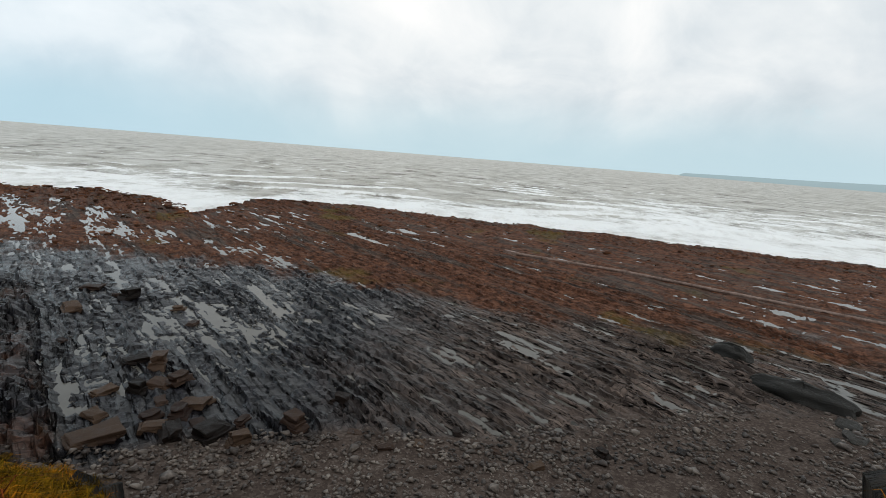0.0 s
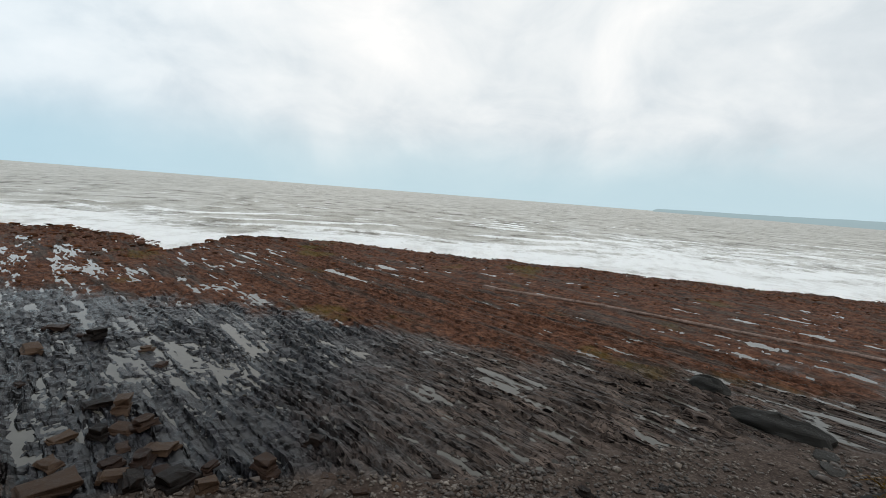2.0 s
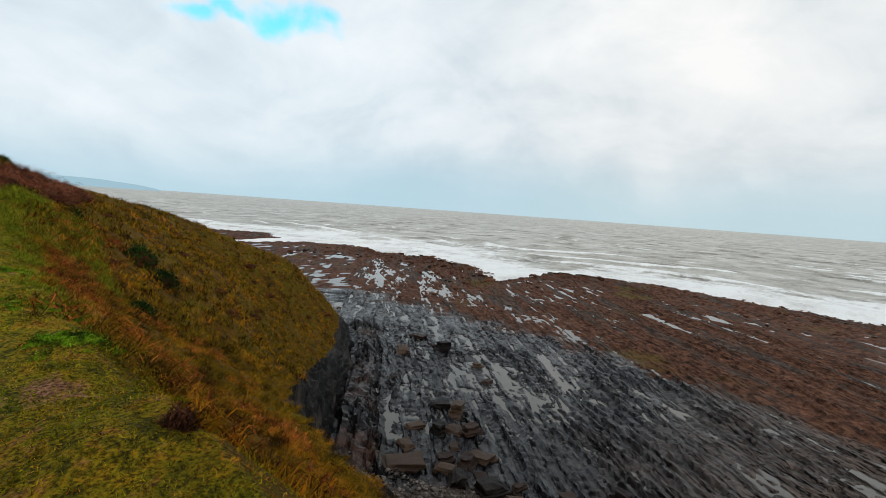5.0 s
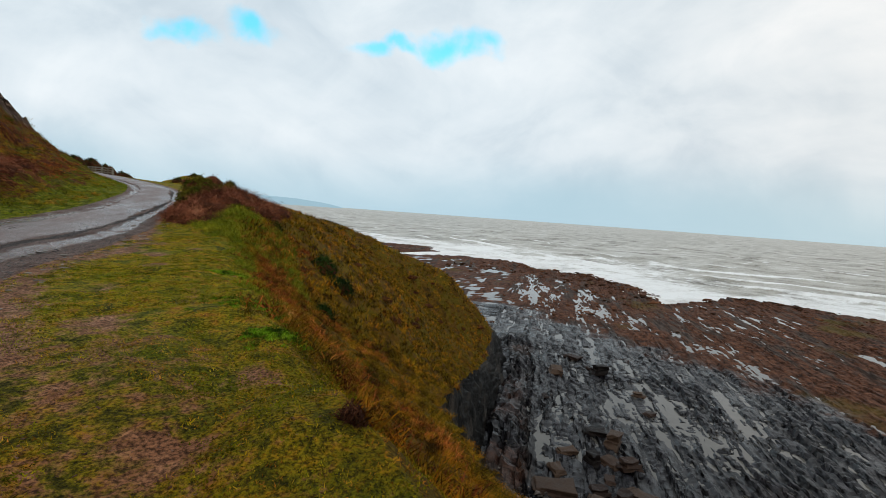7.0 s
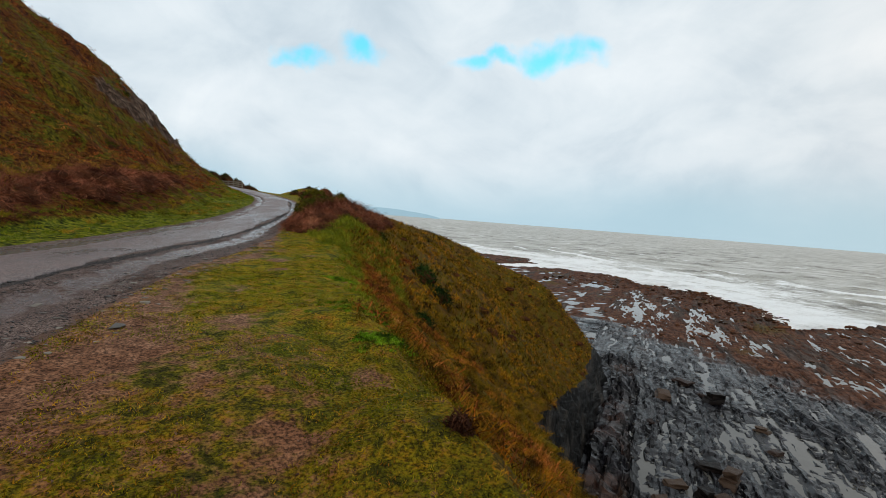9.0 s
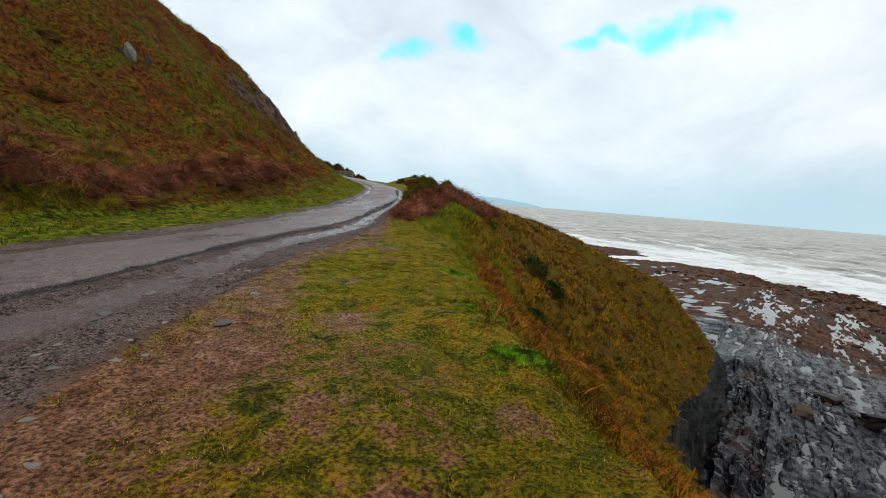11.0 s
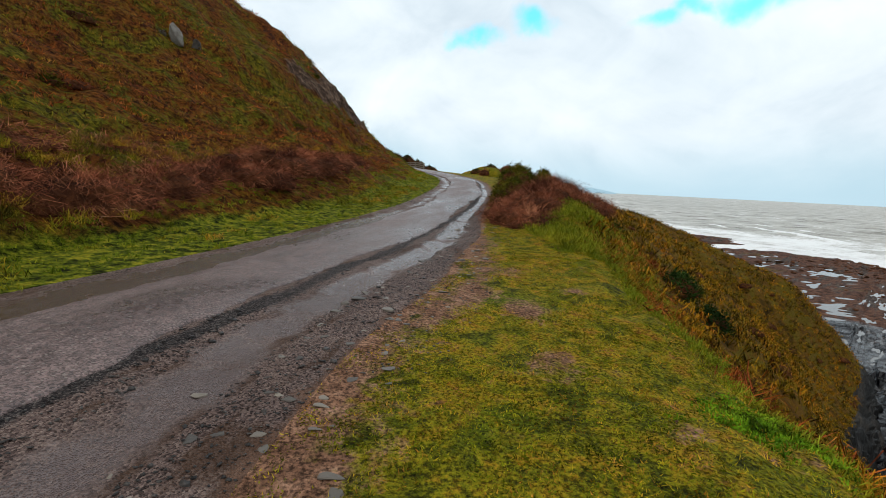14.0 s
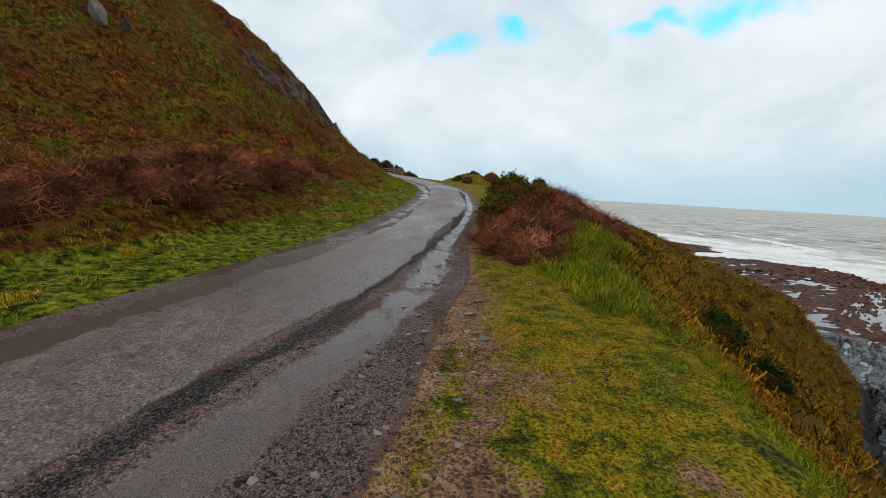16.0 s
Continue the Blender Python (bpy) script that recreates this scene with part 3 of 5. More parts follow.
def land_profile(x):
    """Key points of the section across the coast at x: columns of y and z, and the count of steps to the next."""
    yl, zl = road_left(x), road_z(x)
    keys = []
    for i in range(len(HILL_OUT) - 1, 0, -1):
        rise = np.interp(x, sorted(HILL), [HILL[k][i] for k in sorted(HILL)])
        keys.append((yl - HILL_OUT[i], zl + rise))
    keys.append((yl, zl))
    keys.append((tarmac_right(x), zl + 0.02))
    keys.append((gravel_right(x), zl - 0.02))
    keys.append((brow_y(x), brow_z(x)))
    keys.append((upper_y(x), upper_z(x)))
    keys.append((lower_y(x), lower_z(x)))
    keys.append((edge_y(x), edge_z(x)))
    keys.append((edge_y(x) + 1.2, edge_z(x) * 0.75 + BEACH * 0.25))
    keys.append((edge_y(x) + 3.5, edge_z(x) * 0 + BEACH - 1.0))
    return keys


COUNTS = (8, 12, 16, 28, 20, 16, 18, 18, 14, 10, 18, 26, 26, 26, 20, 10, 26)
keys = land_profile(LAND_X)
cols_y, cols_z, zone, marks = [], [], [], [0]
for i, n in enumerate(COUNTS):
    for s in range(n):
        f = s / n
        cols_y.append(keys[i][0] * (1 - f) + keys[i + 1][0] * f)
        cols_z.append(keys[i][1] * (1 - f) + keys[i + 1][1] * f)
        zone.append(i + f)
    marks.append(len(cols_y))
cols_y.append(keys[-1][0])
cols_z.append(keys[-1][1])
zone.append(float(len(COUNTS)))
LY, LZ = np.array(cols_y).T, np.array(cols_z).T
LX = np.repeat(LAND_X[:, None], LY.shape[1], 1)
ZONE = np.repeat(np.array(zone)[None, :], len(LAND_X), 0)
# soften the corners of the section on hill and slope
for _ in range(5):
    soft = LZ.copy()
    soft[:, 1:-1] = (LZ[:, :-2] + 2 * LZ[:, 1:-1] + LZ[:, 2:]) / 4
    keep = ((ZONE > 8.4) & (ZONE < 11.3)) | (ZONE > 14.8)
    LZ = np.where(keep, LZ, soft)
wild = np.interp(ZONE, (0, 7.0, 7.6, 8.3, 11.4, 12.2, 14.6, 15.2), (1.2, 1.2, 0.5, 0, 0, 1, 1, 0.6))
near = np.interp(np.abs(LX + 8), (0, 12, 30), (0.55, 0.8, 1.0))
bump = cloud_noise(LX, LY, 3.2, 5, 3, 0.55)
LZ = LZ + wild * np.interp(ZONE, (8.5, 12), (1.7, 1.0)) * (0.16 * cloud_noise(LX, LY, 0.9, 3, 5, 0.6) + 0.13 * cloud_noise(LX, LY, 1.9, 2, 6)) + wild * near * 0.42 * bump + np.interp(ZONE, (10.9, 11.2, 12.0), (0, 1, 1)) * (ZONE < 12) * (0.04 * cloud_noise(LX, LY, 1.1, 4, 8) + 0.02 * cloud_noise(LX, LY, 0.3, 2, 9))
# bare rock along the hill's shoulder: stepped ledges and hollows
from_road = road_left(LX) - LY
rock_line = np.interp(LX, (-80, -75, -68, -55, -46, -40, -36, -33, -29), (1.5, 2.6, 4.4, 6.2, 6.9, 7.7, 8.9, 10.3, 11.5))
ROCK = np.exp(-((from_road - rock_line) / np.interp(LX, (-75, -50, -38, -32), (1.7, 2.0, 1.6, 0.7))) ** 2) * np.interp(LX, (-79, -76, -37, -32), (0, 1, 1, 0))
ROCK = np.clip(ROCK * 1.5 + 1.1 * cloud_noise(LX, LY + LZ, 2.4, 4, 23, 0.6) - 0.3, 0, 1) * (ROCK > 0.03)
ledges = LZ * 1.1 + LX * 0.22 + 0.7 * cloud_noise(LX, LZ, 2.0, 3, 25)
LZ = LZ + ROCK * (0.45 * (ledges - np.floor(ledges)) + 0.30 * cloud_noise(LX, LY, 0.8, 3, 27, 0.6))
ACROSS = np.where(ZONE < 10, 0, np.where(ZONE < 11, ZONE - 10, 1))
rut = np.exp(-((ACROSS - 0.45 - 0.06 * np.sin(LX * 0.7)) / 0.22) ** 2) * (ZONE > 10) * (ZONE < 11)
kerb_ditch = np.exp(-((LY - road_left(LX) - np.interp(LX, (-40, -22, -8), (0.34, 0.5, 0.58))) / np.interp(LX, (-40, -20), (0.30, 0.36))) ** 2) * (ZONE > 8.5) * (ZONE < 10)
LZ = LZ - 0.045 * rut - 0.045 * kerb_ditch + np.interp(ZONE, (10.0, 10.1, 10.9, 11.0), (0, 1, 1, 0)) * 0.014 * cloud_noise(LX, LY, 0.4, 3, 21)
WET = np.clip(rut * 1.25 * np.interp(LX, (-34, -30, -20, -14, -9, -3, 0), (0.9, 1.2, 1.3, 1.15, 0.9, 0.6, 0.3)) + kerb_ditch * np.interp(LX, (-60, -40, -22, -18), (1, 1, 0.8, 0)), 0, 1)
DITCH = kerb_ditch * np.interp(LX, (-24, -18, -8, 0), (0, 1, 1, 0.6))
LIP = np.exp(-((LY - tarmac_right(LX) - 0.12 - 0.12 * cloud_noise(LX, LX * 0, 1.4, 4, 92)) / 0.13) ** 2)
SOIL_EDGE = np.clip((ACROSS - 0.84) / 0.2, 0, 1)
crag = np.interp(ZONE, (14.5, 15.1, 17), (0, 1, 1))
shift = crag * (1.1 * cloud_noise(LX, LZ * 0.35, 2.4, 5, 12, 0.65) + 0.5 * cloud_noise(LX * 2.2, LZ * 0.2, 1.0, 3, 14))
ledge_line = LZ * 0.55 + LX * 0.75 + 0.8 * cloud_noise(LX, LZ, 1.5, 3, 16)
shift = shift + crag * 0.55 * (ledge_line - np.floor(ledge_line) - 0.5) * (0.5 + hashed(np.floor(ledge_line), 0 * LX, 18))
LY = LY + shift
LAND = np.stack([LX, LY, LZ], -1)


def land_strip(name, first, last, mat, label, category="ground", attributes=()):
    a, b = marks[first], marks[last] + 1
    ob = sheet(name, LAND[:, a:b], mat, True, [(k, v[:, a:b]) for k, v in attributes])
    return tagged(ob, label, category, kind="structure")


path = np.interp(np.abs(LY - (gravel_right(LX) + 0.35 + 0.15 * np.sin(LX * 0.9))), (0, 0.2, 0.55), (0.85, 0.5, 0.0))


def bare_spots(x, y):
    """Trodden patches of red-brown earth in the turf."""
    total = 0.5 * np.exp(-((x + 3.0) / 3.2) ** 2 - ((y + 0.5) / 1.2) ** 2)
    for cx, cy, r in ((-6.1, 0.95, 0.22), (-4.7, -0.75, 0.5), (-2.6, 0.3, 0.2), (-3.4, 0.95, 0.2), (-7.2, 0.2, 0.3), (-9.1, 0.9, 0.35), (-10.6, 1.15, 0.4), (-11.4, 1.9, 0.25), (-12.6, 1.5, 0.3), (-5.4, 0.1, 0.35), (-1.9, 0.0, 0.3), (-8.1, 1.3, 0.2)):
        total = total + 0.6 * np.exp(-(((x - cx) / r / 1.1) ** 2 + ((y - cy) / r / 0.75) ** 2))
    return total


WORN = np.clip(path * np.interp(LX, (-17, -15, 0), (0, 1, 1)) + bare_spots(LX, LY) + np.interp(LY - gravel_right(LX), (0.0, 0.22), (1.0, 0)), 0, 1.2)
verge = np.clip(2.3 - (road_left(LX) - LY), 0, 1)
STEEP = np.clip(ZONE - 11.75, 0, 1) * 1.6
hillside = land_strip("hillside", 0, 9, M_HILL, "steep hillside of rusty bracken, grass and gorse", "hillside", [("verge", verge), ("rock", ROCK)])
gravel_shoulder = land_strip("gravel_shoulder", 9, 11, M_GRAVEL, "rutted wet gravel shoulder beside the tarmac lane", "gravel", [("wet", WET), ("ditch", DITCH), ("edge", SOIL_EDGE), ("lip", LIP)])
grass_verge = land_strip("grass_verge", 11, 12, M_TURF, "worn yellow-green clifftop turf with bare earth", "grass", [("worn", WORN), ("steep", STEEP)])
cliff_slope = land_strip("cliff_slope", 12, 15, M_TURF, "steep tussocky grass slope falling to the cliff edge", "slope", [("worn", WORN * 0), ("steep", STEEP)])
cliff_face = land_strip("cliff_face", 15, 17, M_CLIFF, "dark broken slate cliff above the beach", "cliff")

# the tarmac is a crust with ragged edges, lying on the gravel
ROAD_X = steps((40, 3, 1.0), (3, -30, 0.07), (-30, -64, 0.25), (-64, -130, 3.0))
ragged = 0.16 * cloud_noise(ROAD_X, ROAD_X * 0, 1.7, 5, 91, 0.65) + 0.06 * cloud_noise(ROAD_X, ROAD_X * 0, 0.35, 3, 96, 0.7) + 0.10 * np.sin(ROAD_X * 0.63)
inner = road_left(ROAD_X) + np.interp(ROAD_X, (-40, -28, -20, -8), (0.62, 0.7, 0.86, 0.95)) + 0.2 * cloud_noise(ROAD_X, ROAD_X * 0, 2.0, 6, 93, 0.68) + 0.07 * cloud_noise(ROAD_X, ROAD_X * 0, 0.4, 3, 94, 0.7)
outer = tarmac_right(ROAD_X) + ragged
rows = []
for f, drop in ((0, -0.03), (0, 0.02), (0.02, 0.034), (0.15, 0.045), (0.35, 0.06), (0.5, 0.068), (0.65, 0.064), (0.85, 0.052), (0.985, 0.04), (1, 0.025), (1.004, -0.05)):
    y = inner * (1 - f) + outer * f
    z = road_z(ROAD_X) + drop + 0.006 * cloud_noise(ROAD_X, y, 0.8, 3, 95)
    rows.append(np.stack([ROAD_X, y, z], -1))
road = sheet("road", np.stack(rows, 1), M_TARMAC)
tagged(road, "worn wet single-track tarmac lane with broken edges", "road", kind="structure")


# ---- reef, pools and sea ----
CU, SU = math.cos(STRIKE), math.sin(STRIKE)
shore_y = curve_of([(-400, 60), (-262, 108), (-240, 143), (-225, 157), (-207, 150), (-195, 142), (-189, 104), (-181, 104), (-175, 138), (-155, 158), (-131, 146), (-112, 154), (-89, 143), (-73, 133), (-64, 122), (-61.5, 119), (-60, 158), (-52, 164), (-40, 162), (-14, 158), (6, 150), (22, 146), (40, 140), (67, 131), (96, 122), (113, 115), (180, 95), (400, 60)], 1.0)
weed_y = curve_of([(-400, 90), (-58, 64), (-35, 63), (-17, 66), (-4, 56), (8, 45), (21, 44), (38, 46), (60, 41), (200, 36)], 4.0)
shingle_y = curve_of([(-400, 20), (-40, 20), (-22, 26), (-14, 28.5), (-6, 30.3), (4, 31), (11, 33), (21, 37), (32, 39), (39, 37.5), (60, 35), (200, 30)], 2.0)


BEDS = np.concatenate([[-130.0], -130.0 + np.cumsum(np.random.default_rng(11).uniform(0.5, 1.35, 400))])
# hollows that hold the wider pools: place, length along and across the beds, depth
HOLLOWS = ((-28.0, 33.4, 3.0, 1.7, 0.6), (-31.5, 38.0, 3.0, 0.8, 0.2), (-24.0, 51.0, 4.0, 1.2, 0.40), (-34.0, 60.0, 5.0, 1.0, 0.22), (-17.6, 46.5, 4.0, 0.8, 0.3), (-20.0, 57.0, 5.0, 1.5, 0.25), (11.0, 46.0, 6.5, 0.7, 0.42), (13.5, 38.2, 2.6, 0.9, 0.4), (21.3, 38.2, 2.4, 1.0, 0.45), (26.0, 41.8, 2.0, 0.8, 0.42), (28.5, 46.5, 2.2, 0.9, 0.42), (36.0, 56.0, 3.5, 1.0, 0.35), (9.0, 51.5, 3.0, 0.8, 0.25), (2.0, 44.0, 5.0, 0.8, 0.2), (-90.0, 101.0, 12.0, 0.8, 0.35), (-65.0, 98.0, 12.0, 1.2, 0.4), (-80.0, 92.0, 14.0, 0.8, 0.3), (-36.0, 85.5, 6.0, 2.0, 0.4), (-24.5, 76.0, 5.0, 2.0, 0.4), (-17.0, 106.0, 6.0, 1.2, 0.45), (-1.0, 106.0, 5.0, 1.0, 0.45), (-7.5, 119.0, 4.0, 1.5, 0.45), (13.5, 84.0, 5.0, 0.8, 0.4), (52.0, 72.0, 6.0, 0.9, 0.4), (47.0, 64.0, 6.0, 1.0, 0.4), (58.0, 58.0, 6.0, 1.0, 0.4), (43.0, 52.0, 3.5, 0.9, 0.4), (33.0, 66.0, 5.0, 0.9, 0.35))


def bed_bend(a, v):
    """How far the beds stray from their straight strike."""
    return 2.6 * cloud_noise(a * 0.7, v * 0.6, 24.0, 2, 31) + 0.8 * cloud_noise(a * 0.7, v * 0.6, 7.0, 2, 35) + 0.16 * cloud_noise(a * 0.7, v, 2.2, 2, 36)


def reef_relief(a, v):
    """The reef by bed coordinate and distance along the beds: x, y, z, weed, shingle and the tone of each block."""
    u = a + bed_bend(a, v)
    x, y = u * CU - v * SU, u * SU + v * CU
    ragged = 0.24 * cloud_noise(u, v, 1.1, 3, 37, 0.6)
    first = np.floor((a + ragged) / 0.95)
    a = a + ragged + 0.45 * (hashed(first, np.floor(v / (1.1 + 1.8 * hashed(first, first * 0, 19)) + 9 * hashed(first, first * 0, 20)), 15) - 0.5)
    bed = np.clip(np.searchsorted(BEDS, a + 1e-6, "right") - 1, 0, len(BEDS) - 2)
    wide_bed = BEDS[bed + 1] - BEDS[bed]
    inside = (a - BEDS[bed]) / wide_bed
    bed = bed.astype(float)
    span = 0.9 + 1.9 * hashed(bed, bed * 0, 7)
    place = v / span + hashed(bed, bed * 0, 9) * 5 + 0.3 * inside + 0.4 * cloud_noise(u, v, 2.5, 2, 33)
    block = np.floor(place)
    within = place - block
    joint = np.clip(np.minimum(within, 1 - within) * span / 0.2, 0, 1)
    own = hashed(bed, block, 4)
    scarp = np.where(inside < 0.12, inside / 0.12, 1.0 - 0.85 * (inside - 0.12) / 0.88)
    slab = scarp * (0.13 + 0.30 * wide_bed * hashed(bed, bed * 0, 3)) + 0.20 * (own - 0.35)
    slab = slab * (0.2 + 0.8 * joint) * (0.45 + 1.1 * value_noise(u / 4.0, v / 7.0, 17))
    slab = slab + (within - 0.5) * (hashed(bed, block, 22) - 0.5) * 0.25 * joint
    fissure = np.clip(cloud_noise(u + 0.6 * cloud_noise(u, v, 4.0, 2, 68), v * 0.16, 0.9, 3, 67, 0.6) - 0.12, 0, 1)
    runs = cloud_noise(u, v * 0.13, 2.3, 4, 61, 0.65)
    broad = cloud_noise(x, y, 22.0, 3, 62)
    rough = cloud_noise(x, y, 2.2, 5, 51, 0.65)
    weedy = np.clip((y - weed_y(x) + 16 * cloud_noise(x, y, 18, 4, 41, 0.6)) / 18.0, 0, 1)
    shing = np.clip((shingle_y(x) - y + 2.6 * cloud_noise(x, y, 5, 3, 43)) / 1.6, 0, 1)
    z = 0.0 - 0.05 * np.exp(-((x + 27) / 11) ** 2 - ((y - 50) / 16) ** 2) - 0.05 * np.clip((x + 12) / 20, 0, 1) + slab + 0.14 * runs + 0.09 * broad + 0.11 * rough - 0.6 * fissure + 0.06 * np.exp(-((x + 10) / 10) ** 2 - ((y - 38) / 12) ** 2)
    z = z * (1 - weedy) + weedy * (0.095 - 0.10 * np.clip((-40 - x) / 40, 0, 1) + 0.8 * slab + 0.30 * runs + (0.22 - 0.14 * np.clip((-25 - x) / 20, 0, 1)) * rough + 0.06 * broad - (0.5 + 0.5 * np.clip((-25 - x) / 20, 0, 1)) * fissure)
    for hx, hy, length, across, depth in HOLLOWS:
        dx, dy = x - hx, y - hy
        z = z - depth * np.exp(-((dx * CU + dy * SU) / across) ** 2 - ((dy * CU - dx * SU) / length) ** 2) * (0.75 + 0.5 * runs)
    out = (y - shore_y(x) + 7 * cloud_noise(x, y, 13, 4, 71, 0.6)) / 7.0
    z = z - np.clip(out, 0, 4) * 0.55 + np.exp(-((out + 1.2) / 1.3) ** 2) * 0.8 * np.clip(rough + 0.45, 0, 1)
    rise = np.clip(shingle_y(x) + 1 - y, 0, 30)
    z = z * (1 - shing) + shing * (0.12 + 0.06 * rough + rise * 0.05)
    # the brown stepped ridge at the foot of the headland
    ledge = np.exp(-((u + 1.4 + 0.6 * cloud_noise(u, v, 8, 2, 77)) / 1.9) ** 2) * np.clip((v - 30) / 5, 0, 1) * np.clip((88 - v) / 14, 0, 1)
    z = z + ledge * (0.45 + 1.8 * slab + 0.7 * rough)
    return x, y, BEACH + z, np.maximum(weedy, np.clip(ledge * 0.7, 0, 0.38)), shing, own


def reef_height(x, y):
    u, v = x * CU + y * SU, -x * SU + y * CU
    a = u
    for _ in range(4):
        a = u - bed_bend(a, v)
    return reef_relief(a, v)[2:5]


fine_beds = BEDS[(BEDS > -7) & (BEDS < 75)]
RA = np.sort(np.concatenate([(p + (q - p) * np.array([0.0, 0.13, 0.22, 0.55, 0.9])) for p, q in zip(fine_beds, fine_beds[1:])] + [np.arange(-120, -7.5, 1.5), np.arange(76, 176, 1.1)]))
RV = steps((-60, 5, 1.6), (5, 78, 0.33), (78, 120, 0.7), (120, 330, 1.9))
GA, GV = np.meshgrid(RA, RV)
RX, RY, RZ, WEED, SHING, TONE = reef_relief(GA, GV)
reef = sheet("reef", np.stack([RX, RY, RZ], -1), M_REEF, False, [("weed", WEED), ("shingle", SHING), ("block", TONE)])
tagged(reef, "tilted beds of wet dark slate and brown weed-covered rock", "reef", kind="structure")


PX = steps((-280, 230, 4.0))
pool_rows = [np.stack([PX, 8 + (shore_y(PX) - 3 - 8) * f, PX * 0 + BEACH - 0.02], -1) for f in np.linspace(0, 1, 12)]
pools = sheet("tide_pool_water", np.stack(pool_rows), M_POOL)
tagged(pools, "still shallow water in tide pools between slate beds", "water", kind="structure")

SX = steps((-4900, -500, 200), (-500, 350, 4.5), (350, 4900, 200))
SY = steps((95, 330, 1.2), (330, 800, 3.2), (800, 4900, 150))
WX, WY = np.meshgrid(SX, SY)
off = WY - shore_y(np.clip(WX, -400, 400))
phase = (WY + 0.12 * WX) / 30.0 + 1.5 * cloud_noise(WX, WY, 110, 3, 81)
swell = np.exp(-((phase - np.floor(phase) - 0.5) / 0.07) ** 2) * np.clip(cloud_noise(WX, WY * 1.6, 52, 3, 83) * 2.6 + 0.3, 0, 1)
swell = swell * np.interp(off, (-5, 12, 90, 260, 500, 800), (0.1, 0.9, 0.8, 0.6, 0.4, 0.3))
chop = cloud_noise(WX, WY * 2.2, 16, 4, 85)
fade = np.interp(WY, (450, 800), (1, 0))
WZ = BEACH - 0.03 + 1.5 * swell * fade + np.interp(off, (-5, 25), (0.06, 0.5)) * chop * fade - np.interp(off, (-30, -8), (0.8, 0))
SURF = np.interp(off * np.interp(WX, (-130, -60), (0.45, 1)) + 26 * cloud_noise(WX * 0.5, WY, 30, 4, 87), (-20, 0, 12, 32, 60, 130, 300), (0.8, 0.95, 0.8, 0.55, 0.3, 0.12, 0.0)) + np.interp(WX, (-20, 110), (0, 0.45)) * np.interp(off, (0, 150, 400, 900), (1, 0.9, 0.5, 0.2))
sea = sheet("sea", np.stack([WX, WY, WZ], -1), M_SEA, True, [("surf", SURF), ("crest", np.clip(swell * 1.2 - 0.15, 0, 1) * fade)])
tagged(sea, "choppy grey-brown sea with white breakers and foam", "sea", kind="structure")


# ---- vegetation ----
rng = np.random.default_rng(7)


def triangles(name, points, faces, mat, smooth=False):
    """A mesh from numpy arrays of points and of triangles."""
    me = bpy.data.meshes.new(name)
    me.vertices.add(len(points))
    me.vertices.foreach_set("co", points.reshape(-1).astype(np.float32))
    me.loops.add(faces.size)
    me.loops.foreach_set("vertex_index", faces.reshape(-1).astype(np.int32))
    me.polygons.add(len(faces))
    me.polygons.foreach_set("loop_start", np.arange(0, faces.size, 3, dtype=np.int32))
    me.update(calc_edges=True)
    if smooth:
        me.polygons.foreach_set("use_smooth", np.full(len(faces), True))
    me.materials.append(mat)
    return new(name, me)


def on_land(first, last, x_range, n, sink=0.01, keep=None):
    """Random points on the land between two key lines, evenly by area."""
    a, b = marks[first], marks[last]
    rows_ok = np.where((LAND_X[:-1] <= max(x_range)) & (LAND_X[1:] >= min(x_range)))[0]
    g = LAND[rows_ok[0]:rows_ok[-1] + 2, a:b + 1]
    e1, e2 = g[1:, :-1] - g[:-1, :-1], g[:-1, 1:] - g[:-1, :-1]
    area = np.linalg.norm(np.cross(e1, e2), axis=-1)
    pick = rng.choice(area.size, n, p=(area / area.sum()).reshape(-1))
    i, j = np.unravel_index(pick, area.shape)
    f, h = rng.random((2, n, 1))
    p = g[i, j] * (1 - f) * (1 - h) + g[i + 1, j] * f * (1 - h) + g[i, j + 1] * (1 - f) * h + g[i + 1, j + 1] * f * h
    p[:, 2] -= sink
    if keep is not None:
        p = p[keep(p[:, 0], p[:, 1], p[:, 2])]
    return p


def off_rock(x, y):
    line = np.interp(x, (-80, -75, -68, -55, -46, -40, -36, -33, -29), (1.5, 2.6, 4.4, 6.2, 6.9, 7.7, 8.9, 10.3, 11.5))
    near_line = np.exp(-((road_left(x) - y - line) / np.interp(x, (-75, -50, -38, -32), (1.7, 2.0, 1.6, 0.7))) ** 2) * np.interp(x, (-79, -76, -37, -32), (0, 1, 1, 0))
    return near_line + 0.5 * cloud_noise(x, y, 1.6, 3, 24) < 0.5


def headings(n, up, spread):
    """Directions about an upward mean."""
    d = rng.normal(0, spread, (n, 3))
    d[:, 2] = up
    return d / np.linalg.norm(d, axis=1, keepdims=True)


